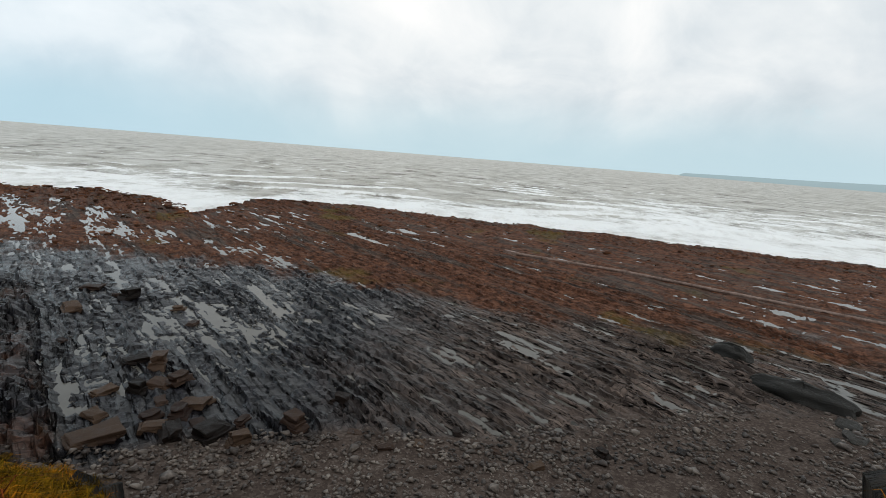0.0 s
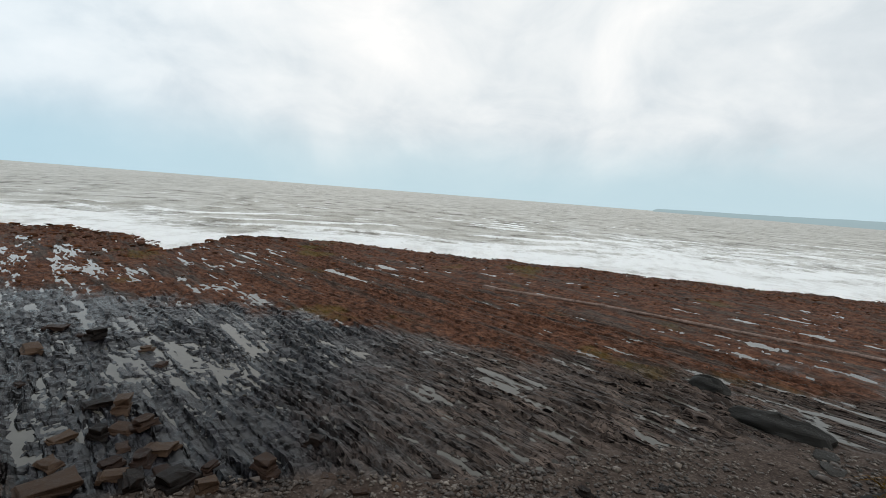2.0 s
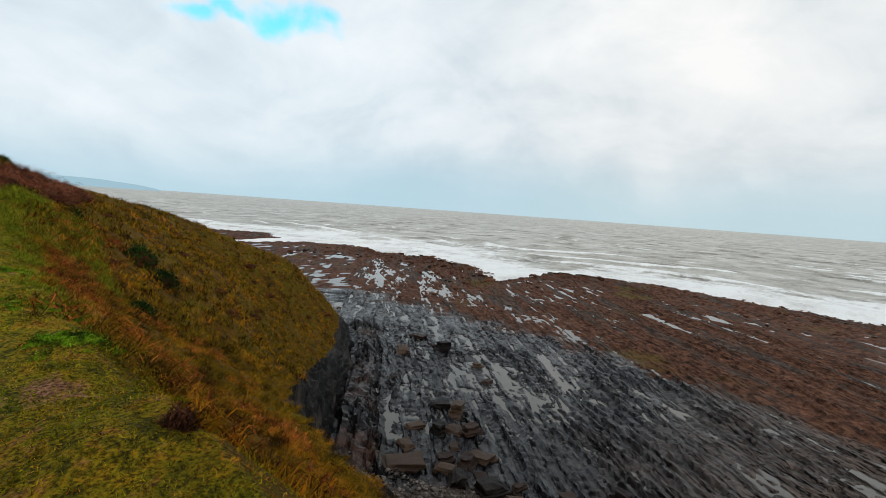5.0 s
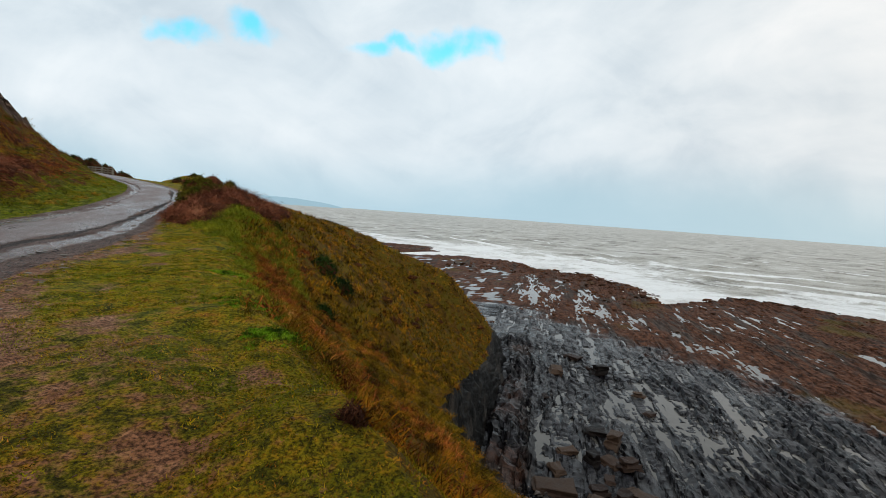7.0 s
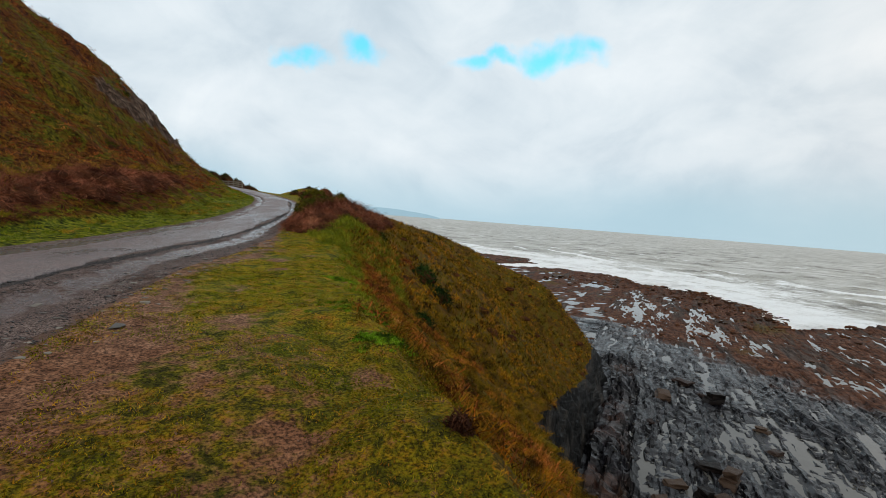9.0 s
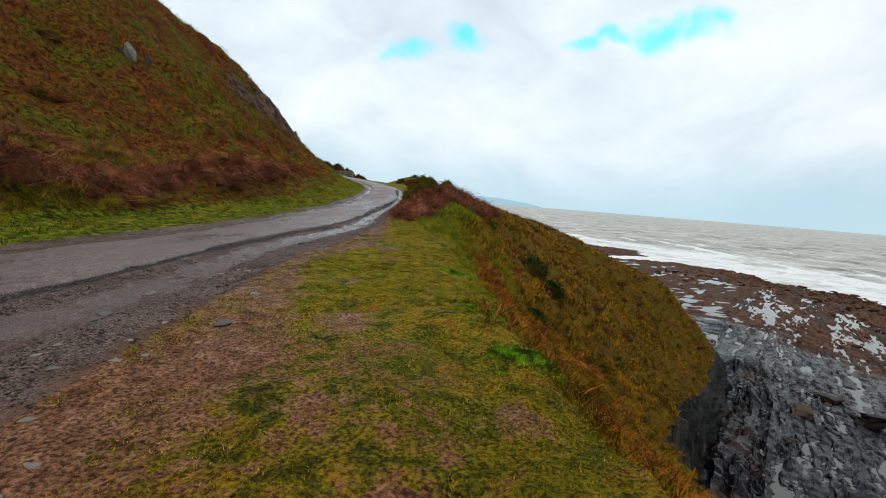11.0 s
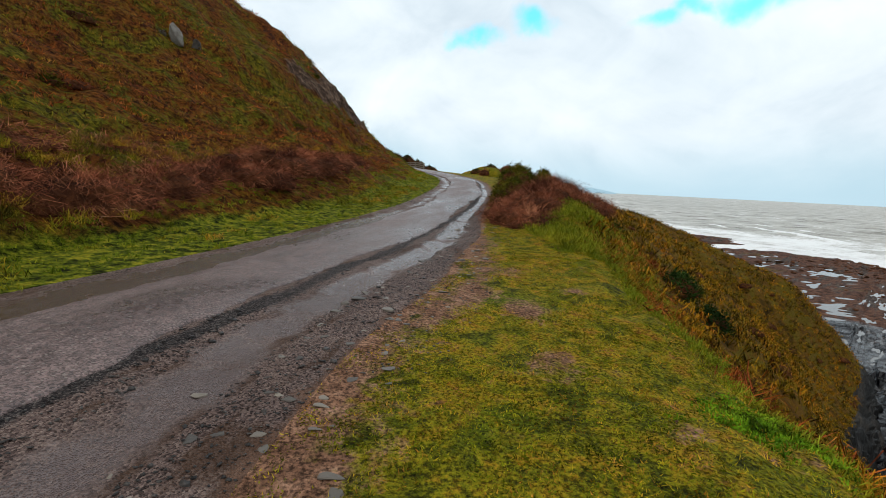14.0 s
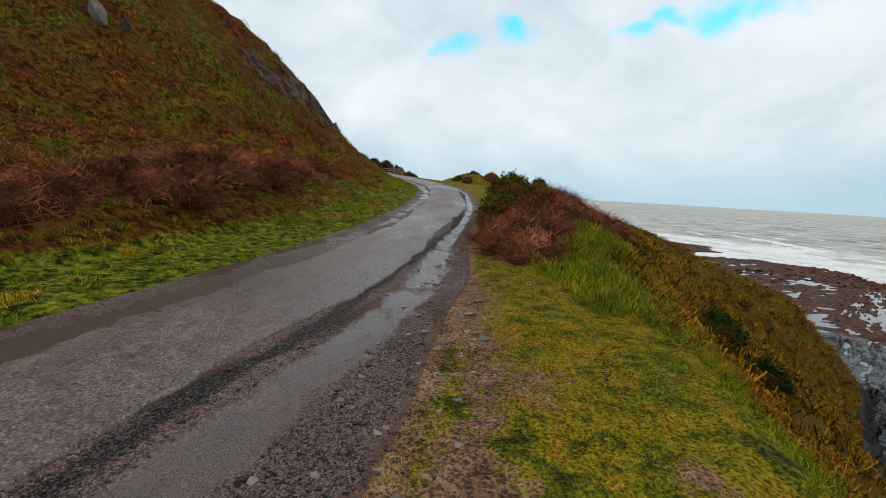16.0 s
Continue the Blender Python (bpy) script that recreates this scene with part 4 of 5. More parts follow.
def strands(name, roots, ways, length, width, droop, mat):
    """Thin bending ribbons of three triangles each, one for every root."""
    n = len(roots)
    length, width, droop = (np.broadcast_to(np.asarray(v, float), (n,))[:, None] for v in (length, width, droop))
    side = np.cross(ways, rng.normal(0, 1, (n, 3)))
    side = side / (np.linalg.norm(side, axis=1, keepdims=True) + 1e-6) * width / 2
    mid = roots + ways * length * 0.55
    tip = roots + ways * length - np.array([0, 0, 1]) * droop * length + ways * np.array([1, 1, 0]) * droop * length * 0.6
    pts = np.stack([roots - side, roots + side, mid - side * 0.75, mid + side * 0.75, tip], 1).reshape(-1, 3)
    k = (np.arange(n) * 5)[:, None]
    faces = np.concatenate([k + [0, 1, 3], k + [0, 3, 2], k + [2, 3, 4]], 1).reshape(-1, 3)
    return triangles(name, pts, faces, mat)


def sward(name, roots, ways, length, width, mat):
    """Short grass: one slender triangle for every root."""
    n = len(roots)
    side = np.cross(ways, rng.normal(0, 1, (n, 3)))
    side = side / (np.linalg.norm(side, axis=1, keepdims=True) + 1e-6) * width[:, None] / 2
    pts = np.stack([roots - side, roots + side, roots + ways * length[:, None]], 1).reshape(-1, 3)
    return triangles(name, pts, np.arange(3 * n).reshape(-1, 3), mat)


def tufted(centres, per, spread):
    """Several roots close round every centre."""
    c = np.repeat(centres, per, 0)
    c[:, :2] += rng.normal(0, spread, (len(c), 2))
    return c


def stuff(ob, label, category):
    return tagged(ob, label, category, kind="stuff")


M_BLADE = island_tinted("turf_blades", [(0.05, (0.022, 0.034, 0.002)), (0.22, (0.094, 0.120, 0.005)), (0.40, (0.215, 0.202, 0.009)), (0.55, (0.32, 0.225, 0.012)), (0.72, (0.34, 0.135, 0.018)), (0.97, (0.44, 0.28, 0.08))], patch=2.4, clump=9.0, low=0.38, darkened_east=True)
M_LUSH = island_tinted("lush_blades", [(0.12, (0.105, 0.130, 0.007)), (0.5, (0.170, 0.195, 0.010)), (0.75, (0.26, 0.225, 0.013)), (0.95, (0.36, 0.26, 0.02))], clump=4.0, low=0.7, darkened_east=True)
M_VERGE = island_tinted("verge_blades", [(0.12, (0.055, 0.082, 0.005)), (0.4, (0.12, 0.165, 0.007)), (0.65, (0.24, 0.235, 0.012)), (0.95, (0.38, 0.24, 0.03))], patch=1.3, clump=2.2, low=0.75)
M_CLOVER = island_tinted("clover_leaves", [(0.1, (0.025, 0.06, 0.002)), (0.5, (0.085, 0.17, 0.005)), (0.95, (0.20, 0.26, 0.014))], patch=3.0, clump=7.0)
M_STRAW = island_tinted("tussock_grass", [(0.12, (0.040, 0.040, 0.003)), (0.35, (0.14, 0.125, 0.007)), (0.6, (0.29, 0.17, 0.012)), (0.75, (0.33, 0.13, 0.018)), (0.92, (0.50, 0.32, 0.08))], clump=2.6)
M_SLOPEGRASS = island_tinted("slope_grass", [(0.08, (0.011, 0.007, 0.001)), (0.3, (0.076, 0.052, 0.003)), (0.5, (0.185, 0.106, 0.005)), (0.68, (0.285, 0.112, 0.007)), (0.85, (0.36, 0.115, 0.012)), (0.98, (0.48, 0.27, 0.05))], patch=0.6, clump=2.6, low=0.16, darkened_east=True)
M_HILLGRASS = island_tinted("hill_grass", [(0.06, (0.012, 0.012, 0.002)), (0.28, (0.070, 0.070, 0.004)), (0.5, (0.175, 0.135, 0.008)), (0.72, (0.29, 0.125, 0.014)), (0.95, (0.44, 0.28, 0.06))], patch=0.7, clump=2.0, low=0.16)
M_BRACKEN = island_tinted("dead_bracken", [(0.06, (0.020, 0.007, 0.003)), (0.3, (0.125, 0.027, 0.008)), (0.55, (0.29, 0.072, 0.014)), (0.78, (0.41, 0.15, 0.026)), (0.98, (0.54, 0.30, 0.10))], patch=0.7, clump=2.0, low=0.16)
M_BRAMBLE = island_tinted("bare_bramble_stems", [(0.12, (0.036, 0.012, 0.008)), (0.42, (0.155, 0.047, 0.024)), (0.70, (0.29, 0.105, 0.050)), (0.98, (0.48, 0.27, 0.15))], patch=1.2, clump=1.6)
M_GORSE = island_tinted("gorse_leaves", [(0.15, (0.020, 0.026, 0.003)), (0.45, (0.06, 0.066, 0.006)), (0.75, (0.13, 0.105, 0.010)), (0.95, (0.24, 0.12, 0.014))])
M_DARKLEAF = island_tinted("ivy_leaves", [(0.15, (0.006, 0.012, 0.003)), (0.5, (0.016, 0.035, 0.006)), (0.9, (0.04, 0.075, 0.012))])
M_LEAFLET = island_tinted("turf_leaflets", [(0.1, (0.024, 0.040, 0.002)), (0.35, (0.085, 0.115, 0.004)), (0.6, (0.20, 0.185, 0.007)), (0.8, (0.27, 0.125, 0.012)), (0.95, (0.25, 0.06, 0.02))], patch=3.5, clump=6.0, low=0.4, darkened_east=True)
M_DEADSTEM = island_tinted("dark_dead_stems", [(0.2, (0.008, 0.004, 0.003)), (0.6, (0.035, 0.014, 0.008)), (0.95, (0.12, 0.045, 0.02))])
# Dark brown core, with the shade inside a thicket put into its colour.
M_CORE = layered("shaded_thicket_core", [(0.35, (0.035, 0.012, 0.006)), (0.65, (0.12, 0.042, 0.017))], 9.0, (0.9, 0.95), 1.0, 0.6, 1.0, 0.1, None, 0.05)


def not_bare(x, y, z):
    track = np.abs(y - (gravel_right(x) + 0.35 + 0.15 * np.sin(x * 0.9)))
    worn = np.interp(track, (0.05, 0.22, 0.55), (0.85, 0.45, 0.0)) * np.interp(x, (-17, -15), (0, 1))
    worn = np.maximum(worn, 0.9 * np.clip(bare_spots(x, y), 0, 1))
    patch = 0.5 + 0.5 * cloud_noise(x, y, 0.55, 4, 101)
    edge = y - gravel_right(x) + 0.05 - 0.5 * cloud_noise(x, y, 0.7, 4, 103)
    return (patch > worn * 0.36 + 0.3) & ((edge > 0) | (patch > 0.66))


def tussocks(name, centres, per, spread, length, width, mat, label, category="grass", up=0.8, lean=(0, 0, 0)):
    """Clumps whose blades rise from one foot and droop outward."""
    p = tufted(centres, per, spread)
    way = headings(len(p), up, 0.5) + np.array(lean)
    way = way / np.linalg.norm(way, axis=1, keepdims=True)
    size = np.repeat(rng.uniform(0.6, 1.25, len(centres)), per)
    ob = strands(name, p, way, rng.uniform(*length, len(p)) * size, width, rng.uniform(0.5, 0.95, len(p)), mat)
    return stuff(ob, label, category)


# short sward on the clifftop
p = on_land(11, 13, (1, -17.5), 225000, 0.004, not_bare)
p = p[p[:, 1] < brow_y(p[:, 0]) + 0.9]
stuff(sward("turf_grass", p, headings(len(p), 0.6, 0.7), rng.uniform(0.012, 0.036, len(p)), rng.uniform(0.005, 0.010, len(p)), M_BLADE), "short yellow-green clifftop turf grass", "grass")
c = on_land(11, 13, (0, -17), 1500, 0.01, lambda x, y, z: (cloud_noise(x, y, 1.3, 3, 105) > 0.15) & (rng.random(len(x)) < np.interp(x, (-9, -4), (1, 0.35))) & not_bare(x, y, z))
tussocks("grass_tufts", c, 44, 0.08, (0.015, 0.04), 0.006, M_LUSH, "fresh green grass tufts on the turf")
for px, py, r in ((-5.75, 1.6, 0.42), (-8.4, 1.95, 0.3), (-4.3, 1.45, 0.25)):
    q = rng.normal(0, r * 0.5, (70, 2)) + (px, py)
    z = np.array([np.interp(b, LY[int(np.argmin(np.abs(LAND_X - a)))], LZ[int(np.argmin(np.abs(LAND_X - a)))]) for a, b in q])
    tussocks("clover_patch", np.column_stack([q, z]), 44, 0.04, (0.02, 0.06), 0.009, M_CLOVER, "bright green patch of lush low plants in the turf", "plants", 0.5)
c = on_land(11, 13, (-1, -17), 1500, 0.01, lambda x, y, z: (cloud_noise(x, y, 1.1, 3, 107) > 0.1) & not_bare(x, y, z))
tussocks("dry_grass_tufts", c, 34, 0.08, (0.015, 0.042), 0.004, M_STRAW, "straw-coloured tufts of withered grass", "grass", 0.6)
# low leafy plants and moss cushions in the turf
c = on_land(11, 13, (0, -15), 7500, 0.002, lambda x, y, z: (cloud_noise(x, y, 0.8, 3, 109) > 0.0) & not_bare(x, y, z) & (y < brow_y(x) + 0.6))
p = tufted(c, 26, 0.05)
stuff(sward("low_plants", p, headings(len(p), 0.5, 0.7), rng.uniform(0.008, 0.02, len(p)), rng.uniform(0.007, 0.014, len(p)), M_LEAFLET), "low leafy green and rusty plants in the turf", "plants")
# long grass on the slope
c = on_land(11, 15, (8, -17), 5000, 0.02, lambda x, y, z: y > brow_y(x) + 0.3 + 1.1 * cloud_noise(x, y, 1.3, 4, 121))
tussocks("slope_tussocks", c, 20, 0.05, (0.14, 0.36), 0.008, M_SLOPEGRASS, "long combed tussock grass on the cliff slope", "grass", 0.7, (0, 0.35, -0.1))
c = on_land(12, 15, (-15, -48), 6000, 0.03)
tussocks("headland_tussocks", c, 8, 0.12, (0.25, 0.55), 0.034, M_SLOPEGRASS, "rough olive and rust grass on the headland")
# roadside verge and hill
c = on_land(7, 9, (-4, -78), 2500, 0.02)
tussocks("verge_grass", c, 22, 0.07, (0.07, 0.18), 0.012, M_VERGE, "green grass along the foot of the bank")
c = on_land(6, 9, (-4, -78), 2400, 0.02, lambda x, y, z: (cloud_noise(x, y, 1.6, 3, 111) > -0.05) & (y < road_left(x) - 0.45) & ((y > road_left(x) - 2.2) | (y < road_left(x) - 4.0)))
tussocks("bank_tussocks", c, 30, 0.08, (0.14, 0.32), 0.009, M_STRAW, "straw tussocks on the roadside bank")
c = on_land(2, 7, (0, -76), 15000, 0.03, lambda x, y, z: (cloud_noise(x, y, 3.6, 4, 113) < 0.1) & off_rock(x, y) & (rng.random(len(x)) < np.interp(x, (-60, -35), (0.25, 1))))
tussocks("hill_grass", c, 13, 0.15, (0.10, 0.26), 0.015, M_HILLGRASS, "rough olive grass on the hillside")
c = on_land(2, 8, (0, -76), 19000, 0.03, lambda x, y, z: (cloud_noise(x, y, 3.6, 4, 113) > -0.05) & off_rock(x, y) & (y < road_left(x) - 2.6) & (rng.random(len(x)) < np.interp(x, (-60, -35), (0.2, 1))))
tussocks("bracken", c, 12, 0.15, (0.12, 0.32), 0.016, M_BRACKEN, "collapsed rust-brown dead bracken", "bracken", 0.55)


def land_z(x, y):
    i = int(np.argmin(np.abs(LAND_X - x)))
    return float(np.interp(y, LY[i], LZ[i]))


def part(name, ob, parent, label=""):
    """Makes a mesh that is already placed in the world a part of its thing."""
    ob.name = name
    ob.parent = parent
    ob.matrix_parent_inverse = parent.matrix_world.inverted()
    return tagged(ob, label)


def thing(name, x, y, z, label, category, group=""):
    ob = new(name)
    ob.location = (x, y, z)
    bpy.context.view_layer.update()
    return tagged(ob, label, category, group)


def dome(cx, cy, cz, rx, ry, rz, turn, seed, rings=12, sides=28):
    """A lumpy mound of points, open below."""
    a = np.linspace(0, 2 * np.pi, sides + 1)[None, :]
    e = np.linspace(-0.25, np.pi / 2, rings)[:, None]
    lump = 1 + 0.22 * np.array([[noise.noise(Vector((math.cos(q) * 1.7 + seed, math.sin(q) * 1.7, float(r) * 2.0))) for q in a[0] % (2 * np.pi)] for r in e[:, 0]])
    lump[:, -1] = lump[:, 0]
    x = np.cos(e) * np.cos(a) * rx * lump
    y = np.cos(e) * np.sin(a) * ry * lump
    z = np.sin(e) * rz * lump + 0 * a
    c, s = math.cos(turn), math.sin(turn)
    return np.stack([cx + x * c - y * s, cy + x * s + y * c, cz + z], -1)


def thicket(name, cx, cy, size, turn, seed, mat, n, label, length=0.45, width=0.012, up=0.5, spread=0.8, leafy=None, lift=0.0, loose=0.13):
    """A bush: a shaded core, bare stems and, where it has them, leaves."""
    z = land_z(cx, cy) + lift
    root = thing(name, cx, cy, z, label, "bush")
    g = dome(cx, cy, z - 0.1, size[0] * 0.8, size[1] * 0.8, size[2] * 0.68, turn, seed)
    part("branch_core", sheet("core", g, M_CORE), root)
    flat = g.reshape(-1, 3)
    n = int(n * 1.7)
    p = flat[rng.integers(0, len(flat), n)] + rng.normal(0, loose, (n, 3))
    away = p - np.array([cx, cy, z - 0.3])
    away = away / np.linalg.norm(away, axis=1, keepdims=True)
    w = away * 0.7 + headings(n, up, spread)
    w = w / np.linalg.norm(w, axis=1, keepdims=True)
    p = p - away * loose
    stuff(part("stem_tangle", strands("stems", p, w, rng.uniform(0.4, 1.0, n) * length, width, rng.uniform(0.3, 0.9, n), mat), root), "", "")
    if leafy:
        q = flat[rng.integers(0, len(flat), n)] + rng.normal(0, 0.07, (n, 3))
        stuff(part("foliage", strands("leaves", q, headings(n, 0.4, 0.8), rng.uniform(0.06, 0.14, n), 0.045, 0.2, leafy), root), "", "")
    return root


# the bramble hedge on the seaward bank
for cx, cy, size, turn, n in ((-18.0, 3.1, (1.2, 0.9, 0.55), 2.9, 1500), (-19.4, 3.7, (1.6, 1.1, 0.8), 2.8, 2000), (-21.2, 4.4, (1.8, 1.3, 0.95), 2.8, 2300), (-20.8, 5.6, (1.5, 1.0, 0.55), 2.7, 1500), (-23.2, 5.4, (1.9, 1.3, 0.9), 2.7, 2100), (-23.6, 6.8, (1.8, 1.1, 0.6), 2.6, 1500), (-26.0, 6.4, (2.0, 1.4, 0.8), 2.7, 1800), (-26.6, 8.2, (2.0, 1.2, 0.6), 2.6, 1400), (-29.5, 8.6, (2.4, 1.5, 0.6), 2.6, 1300), (-20.2, 2.95, (1.3, 0.7, 0.5), 2.8, 1000), (-22.6, 3.75, (1.4, 0.8, 0.6), 2.75, 1000), (-25.6, 4.7, (1.6, 0.9, 0.6), 2.7, 1000), (-18.7, 2.75, (1.1, 0.6, 0.42), 2.85, 900)):
    thicket("bramble_bush", cx, cy, size, turn, cx, M_BRAMBLE, n, "tangled bare red-brown bramble on the seaward bank", 0.5, 0.010, 0.3, 1.0)
for cx, cy, size, n in ((-22.6, 3.8, (1.3, 0.85, 1.2), 1900), (-23.7, 4.2, (1.4, 1.0, 1.75), 2000), (-25.4, 5.6, (0.9, 0.7, 1.15), 1300), (-27.4, 6.3, (0.5, 0.45, 1.1), 800)):
    thicket("gorse_bush", cx, cy, size, 0.3, cx * 1.7, M_GORSE, n, "olive and rust gorse bush on top of the bank", 0.22, 0.02, 0.5, 0.7, M_GORSE)
# bramble along the inland bank
for k, (cx, out, long, high) in enumerate(((-7.5, 3.4, 2.0, 0.6), (-9.8, 3.2, 2.2, 0.65), (-12.2, 3.0, 2.2, 0.7), (-14.4, 2.7, 2.0, 0.65), (-16.6, 3.2, 2.2, 0.6), (-18.8, 3.6, 2.2, 0.65), (-21.2, 3.9, 2.3, 0.7), (-23.8, 3.9, 2.2, 0.6), (-26.2, 3.4, 1.8, 0.5), (-11.0, 5.0, 2.6, 0.5), (-14.5, 5.0, 2.6, 0.5), (-18.0, 5.4, 2.6, 0.45), (-9.0, 7.4, 2.8, 0.5))):
    thicket("bramble_bush", cx, float(road_left(cx)) - out, (long, 0.95, high), 2.8, cx * 0.7, M_BRAMBLE, 2100, "dark red-brown bare bramble on the roadside bank", 0.55, 0.010, 0.2, 1.1)
for cx, cy, long, high in ((-19.5, -4.0, 1.6, 0.62), (-21.4, -3.7, 1.6, 0.7), (-23.3, -3.4, 1.7, 0.75), (-25.3, -3.0, 1.7, 0.7), (-27.3, -2.7, 1.6, 0.6), (-29.2, -2.6, 1.5, 0.5)):
    thicket("bramble_bush", cx, cy, (long, 1.0, high), 2.85, cx * 0.9, M_BRAMBLE, 1300, "dark red-brown bare bramble on the roadside bank", 0.55, 0.012, 0.2, 1.1)
# dark bushes in the hollow of the slope
for cx, cy, size, n in ((-19.6, 8.35, (0.8, 0.7, 0.75), 1000), (-18.4, 8.7, (0.65, 0.6, 0.6), 900), (-14.6, 6.3, (0.4, 0.4, 0.4), 600), (-20.5, 6.4, (0.6, 0.5, 0.5), 700)):
    thicket("evergreen_bush", cx, cy, size, 0.4, cx, M_DARKLEAF, n, "dark green bush in a hollow of the slope", 0.2, 0.02, 0.5, 0.7, M_DARKLEAF)

c = on_land(11, 13, (-14.5, -20), 1300, 0.02, lambda x, y, z: y > 2.85)
tussocks("bank_grass", c, 34, 0.07, (0.15, 0.4), 0.010, M_LUSH, "long fresh green grass on the bank below the bramble")
c = on_land(12, 14, (-2, -21), 3200, 0.02, lambda x, y, z: cloud_noise(x, y, 1.4, 4, 131) > 0.14)
tussocks("slope_bracken", c, 19, 0.12, (0.15, 0.36), 0.010, M_BRACKEN, "patches of dead red-brown bracken on the slope", "bracken", 0.5)
# The first clump's dark stems stand in for a shaded hollow with bracken.
for cx, cy, size, n in ((-2.30, 1.24, (0.13, 0.11, 0.24), 1500), (-3.6, 1.75, (0.13, 0.10, 0.14), 500), (-5.6, 2.3, (0.18, 0.16, 0.15), 500)):
    thicket("bracken_clump", cx, cy, size, 0.2, cx, M_DEADSTEM, n, "dark dead bracken clump at the turf's edge", 0.07, 0.010, 0.2, 0.9, None, -0.02, 0.03)

# heather and gorse clumps scattered over the hill and the headland
spots = on_land(3, 7, (-6, -72), 44, 0.0)
for k, q in enumerate(spots):
    r = float(rng.uniform(0.35, 0.8))
    thicket("heather_clump", float(q[0]), float(q[1]), (r * 1.3, r, r * 0.62), k, k * 1.3, M_GORSE if k % 3 else M_BRACKEN, 230, "low dark gorse and heather clump on the hillside", 0.3, 0.02, 0.5, 0.7, M_GORSE if k % 3 else None, -0.3 * r)
spots = on_land(12, 15, (-16, -46), 36, 0.0)
for k, q in enumerate(spots):
    r = float(rng.uniform(0.35, 0.75))
    thicket("grass_hummock", float(q[0]), float(q[1]), (r * 1.3, r, r * 0.6), k, k * 1.9, M_SLOPEGRASS, 130, "rough hummock of rusty grass on the headland", 0.35, 0.02, 0.5, 0.7)

c = on_land(6, 8, (-5, -30), 1100, 0.0, lambda x, y, z: (cloud_noise(x, y, 2.0, 3, 171) > 0.05) & ((x > -17) | (y < road_left(x) - 4.2)))
c[:, 2] += 0.15
tussocks("bank_straw", c, 34, 0.08, (0.18, 0.42), 0.008, M_STRAW, "pale straw tussocks standing among the bramble")

c = on_land(11, 13, (-6, -17), 4200, 0.01, lambda x, y, z: np.abs(y - brow_y(x) - 0.3) < 0.3 + 0.3 * cloud_noise(x, y, 1.0, 3, 181))[:520]
tussocks("brow_grass", c, 24, 0.05, (0.06, 0.17), 0.007, M_LUSH, "long fresh grass hanging over the brow of the slope", "grass", 0.7, (0, 0.3, 0))
c = on_land(12, 13, (-5, -17), 1600, 0.01, lambda x, y, z: (np.abs(y - brow_y(x) - 1.1) < 0.5) & (cloud_noise(x, y, 1.6, 3, 183) > 0.05))[:420]
tussocks("brow_bracken", c, 30, 0.13, (0.06, 0.17), 0.007, M_BRACKEN, "strip of dead red bracken below the brow", "bracken", 0.5)


# ---- rocks and stones ----
def hull_mesh(name, seed, flat, mat, points=13, bevel=0.05, fine=True):
    """An angular block about one metre across, standing on z = 0."""
    r = random.Random(seed)
    bm = bmesh.new()
    for _ in range(points):
        a, e = r.uniform(0, 2 * math.pi), r.uniform(-1, 1)
        k = 0.5 * r.uniform(0.8, 1.1)
        q = math.sqrt(1 - e * e)
        bm.verts.new((k * (q * math.cos(a)) * 1.1, k * q * math.sin(a), flat * (k * max(-0.62, min(0.62, e)) + 0.28)))
    bmesh.ops.convex_hull(bm, input=bm.verts)
    bmesh.ops.delete(bm, geom=[v for v in bm.verts if not v.link_faces], context="VERTS")
    if bevel:
        bmesh.ops.dissolve_limit(bm, angle_limit=0.25, verts=bm.verts, edges=bm.edges)
        bmesh.ops.bevel(bm, geom=list(bm.edges), offset=bevel, segments=1, affect="EDGES", clamp_overlap=True)
        bmesh.ops.triangulate(bm, faces=bm.faces)
    if bevel and fine:
        bmesh.ops.subdivide_edges(bm, edges=bm.edges, cuts=1, use_grid_fill=True)
        for vert in bm.verts:
            vert.co += Vector((noise.noise(vert.co * 4 + Vector((seed, 0, 0))), noise.noise(vert.co * 4 + Vector((0, seed, 0))), noise.noise(vert.co * 4))) * 0.05
    bmesh.ops.triangulate(bm, faces=bm.faces)
    me = bpy.data.meshes.new(name)
    bm.to_mesh(me)
    bm.free()
    me.materials.append(mat)
    return me


def piece_tinted(name, stops, rough, spec, bump):
    """For separate stones: each object takes its own tone."""
    m, t, b, where = material(name)
    own = node(t, "ShaderNodeObjectInfo").outputs["Random"]
    mid = noise_node(t, where, 3.0, 6.0, 0.7)
    colour = ramp_node(t, math_node(t, "ADD", math_node(t, "MULTIPLY", own, 0.5), math_node(t, "MULTIPLY", mid, 0.5)), stops)
    put(t, b.inputs["Base Color"], colour)
    put(t, b.inputs["Roughness"], fade_node(t, mid, 0.35, 0.65, rough, rough + 0.25))
    b.inputs["Specular IOR Level"].default_value = spec
    relief(t, b, noise_node(t, where, 7.0, 6.0, 0.7), 0.9, bump)
    return m


M_BOULDER = piece_tinted("wet_brown_boulder", [(0.25, (0.006, 0.004, 0.003)), (0.5, (0.026, 0.014, 0.010)), (0.75, (0.070, 0.043, 0.027))], 0.45, 0.15, 0.08)
M_SLAB = piece_tinted("dark_slab", [(0.25, (0.010, 0.010, 0.009)), (0.55, (0.026, 0.024, 0.021)), (0.8, (0.055, 0.048, 0.04))], 0.5, 0.2, 0.1)
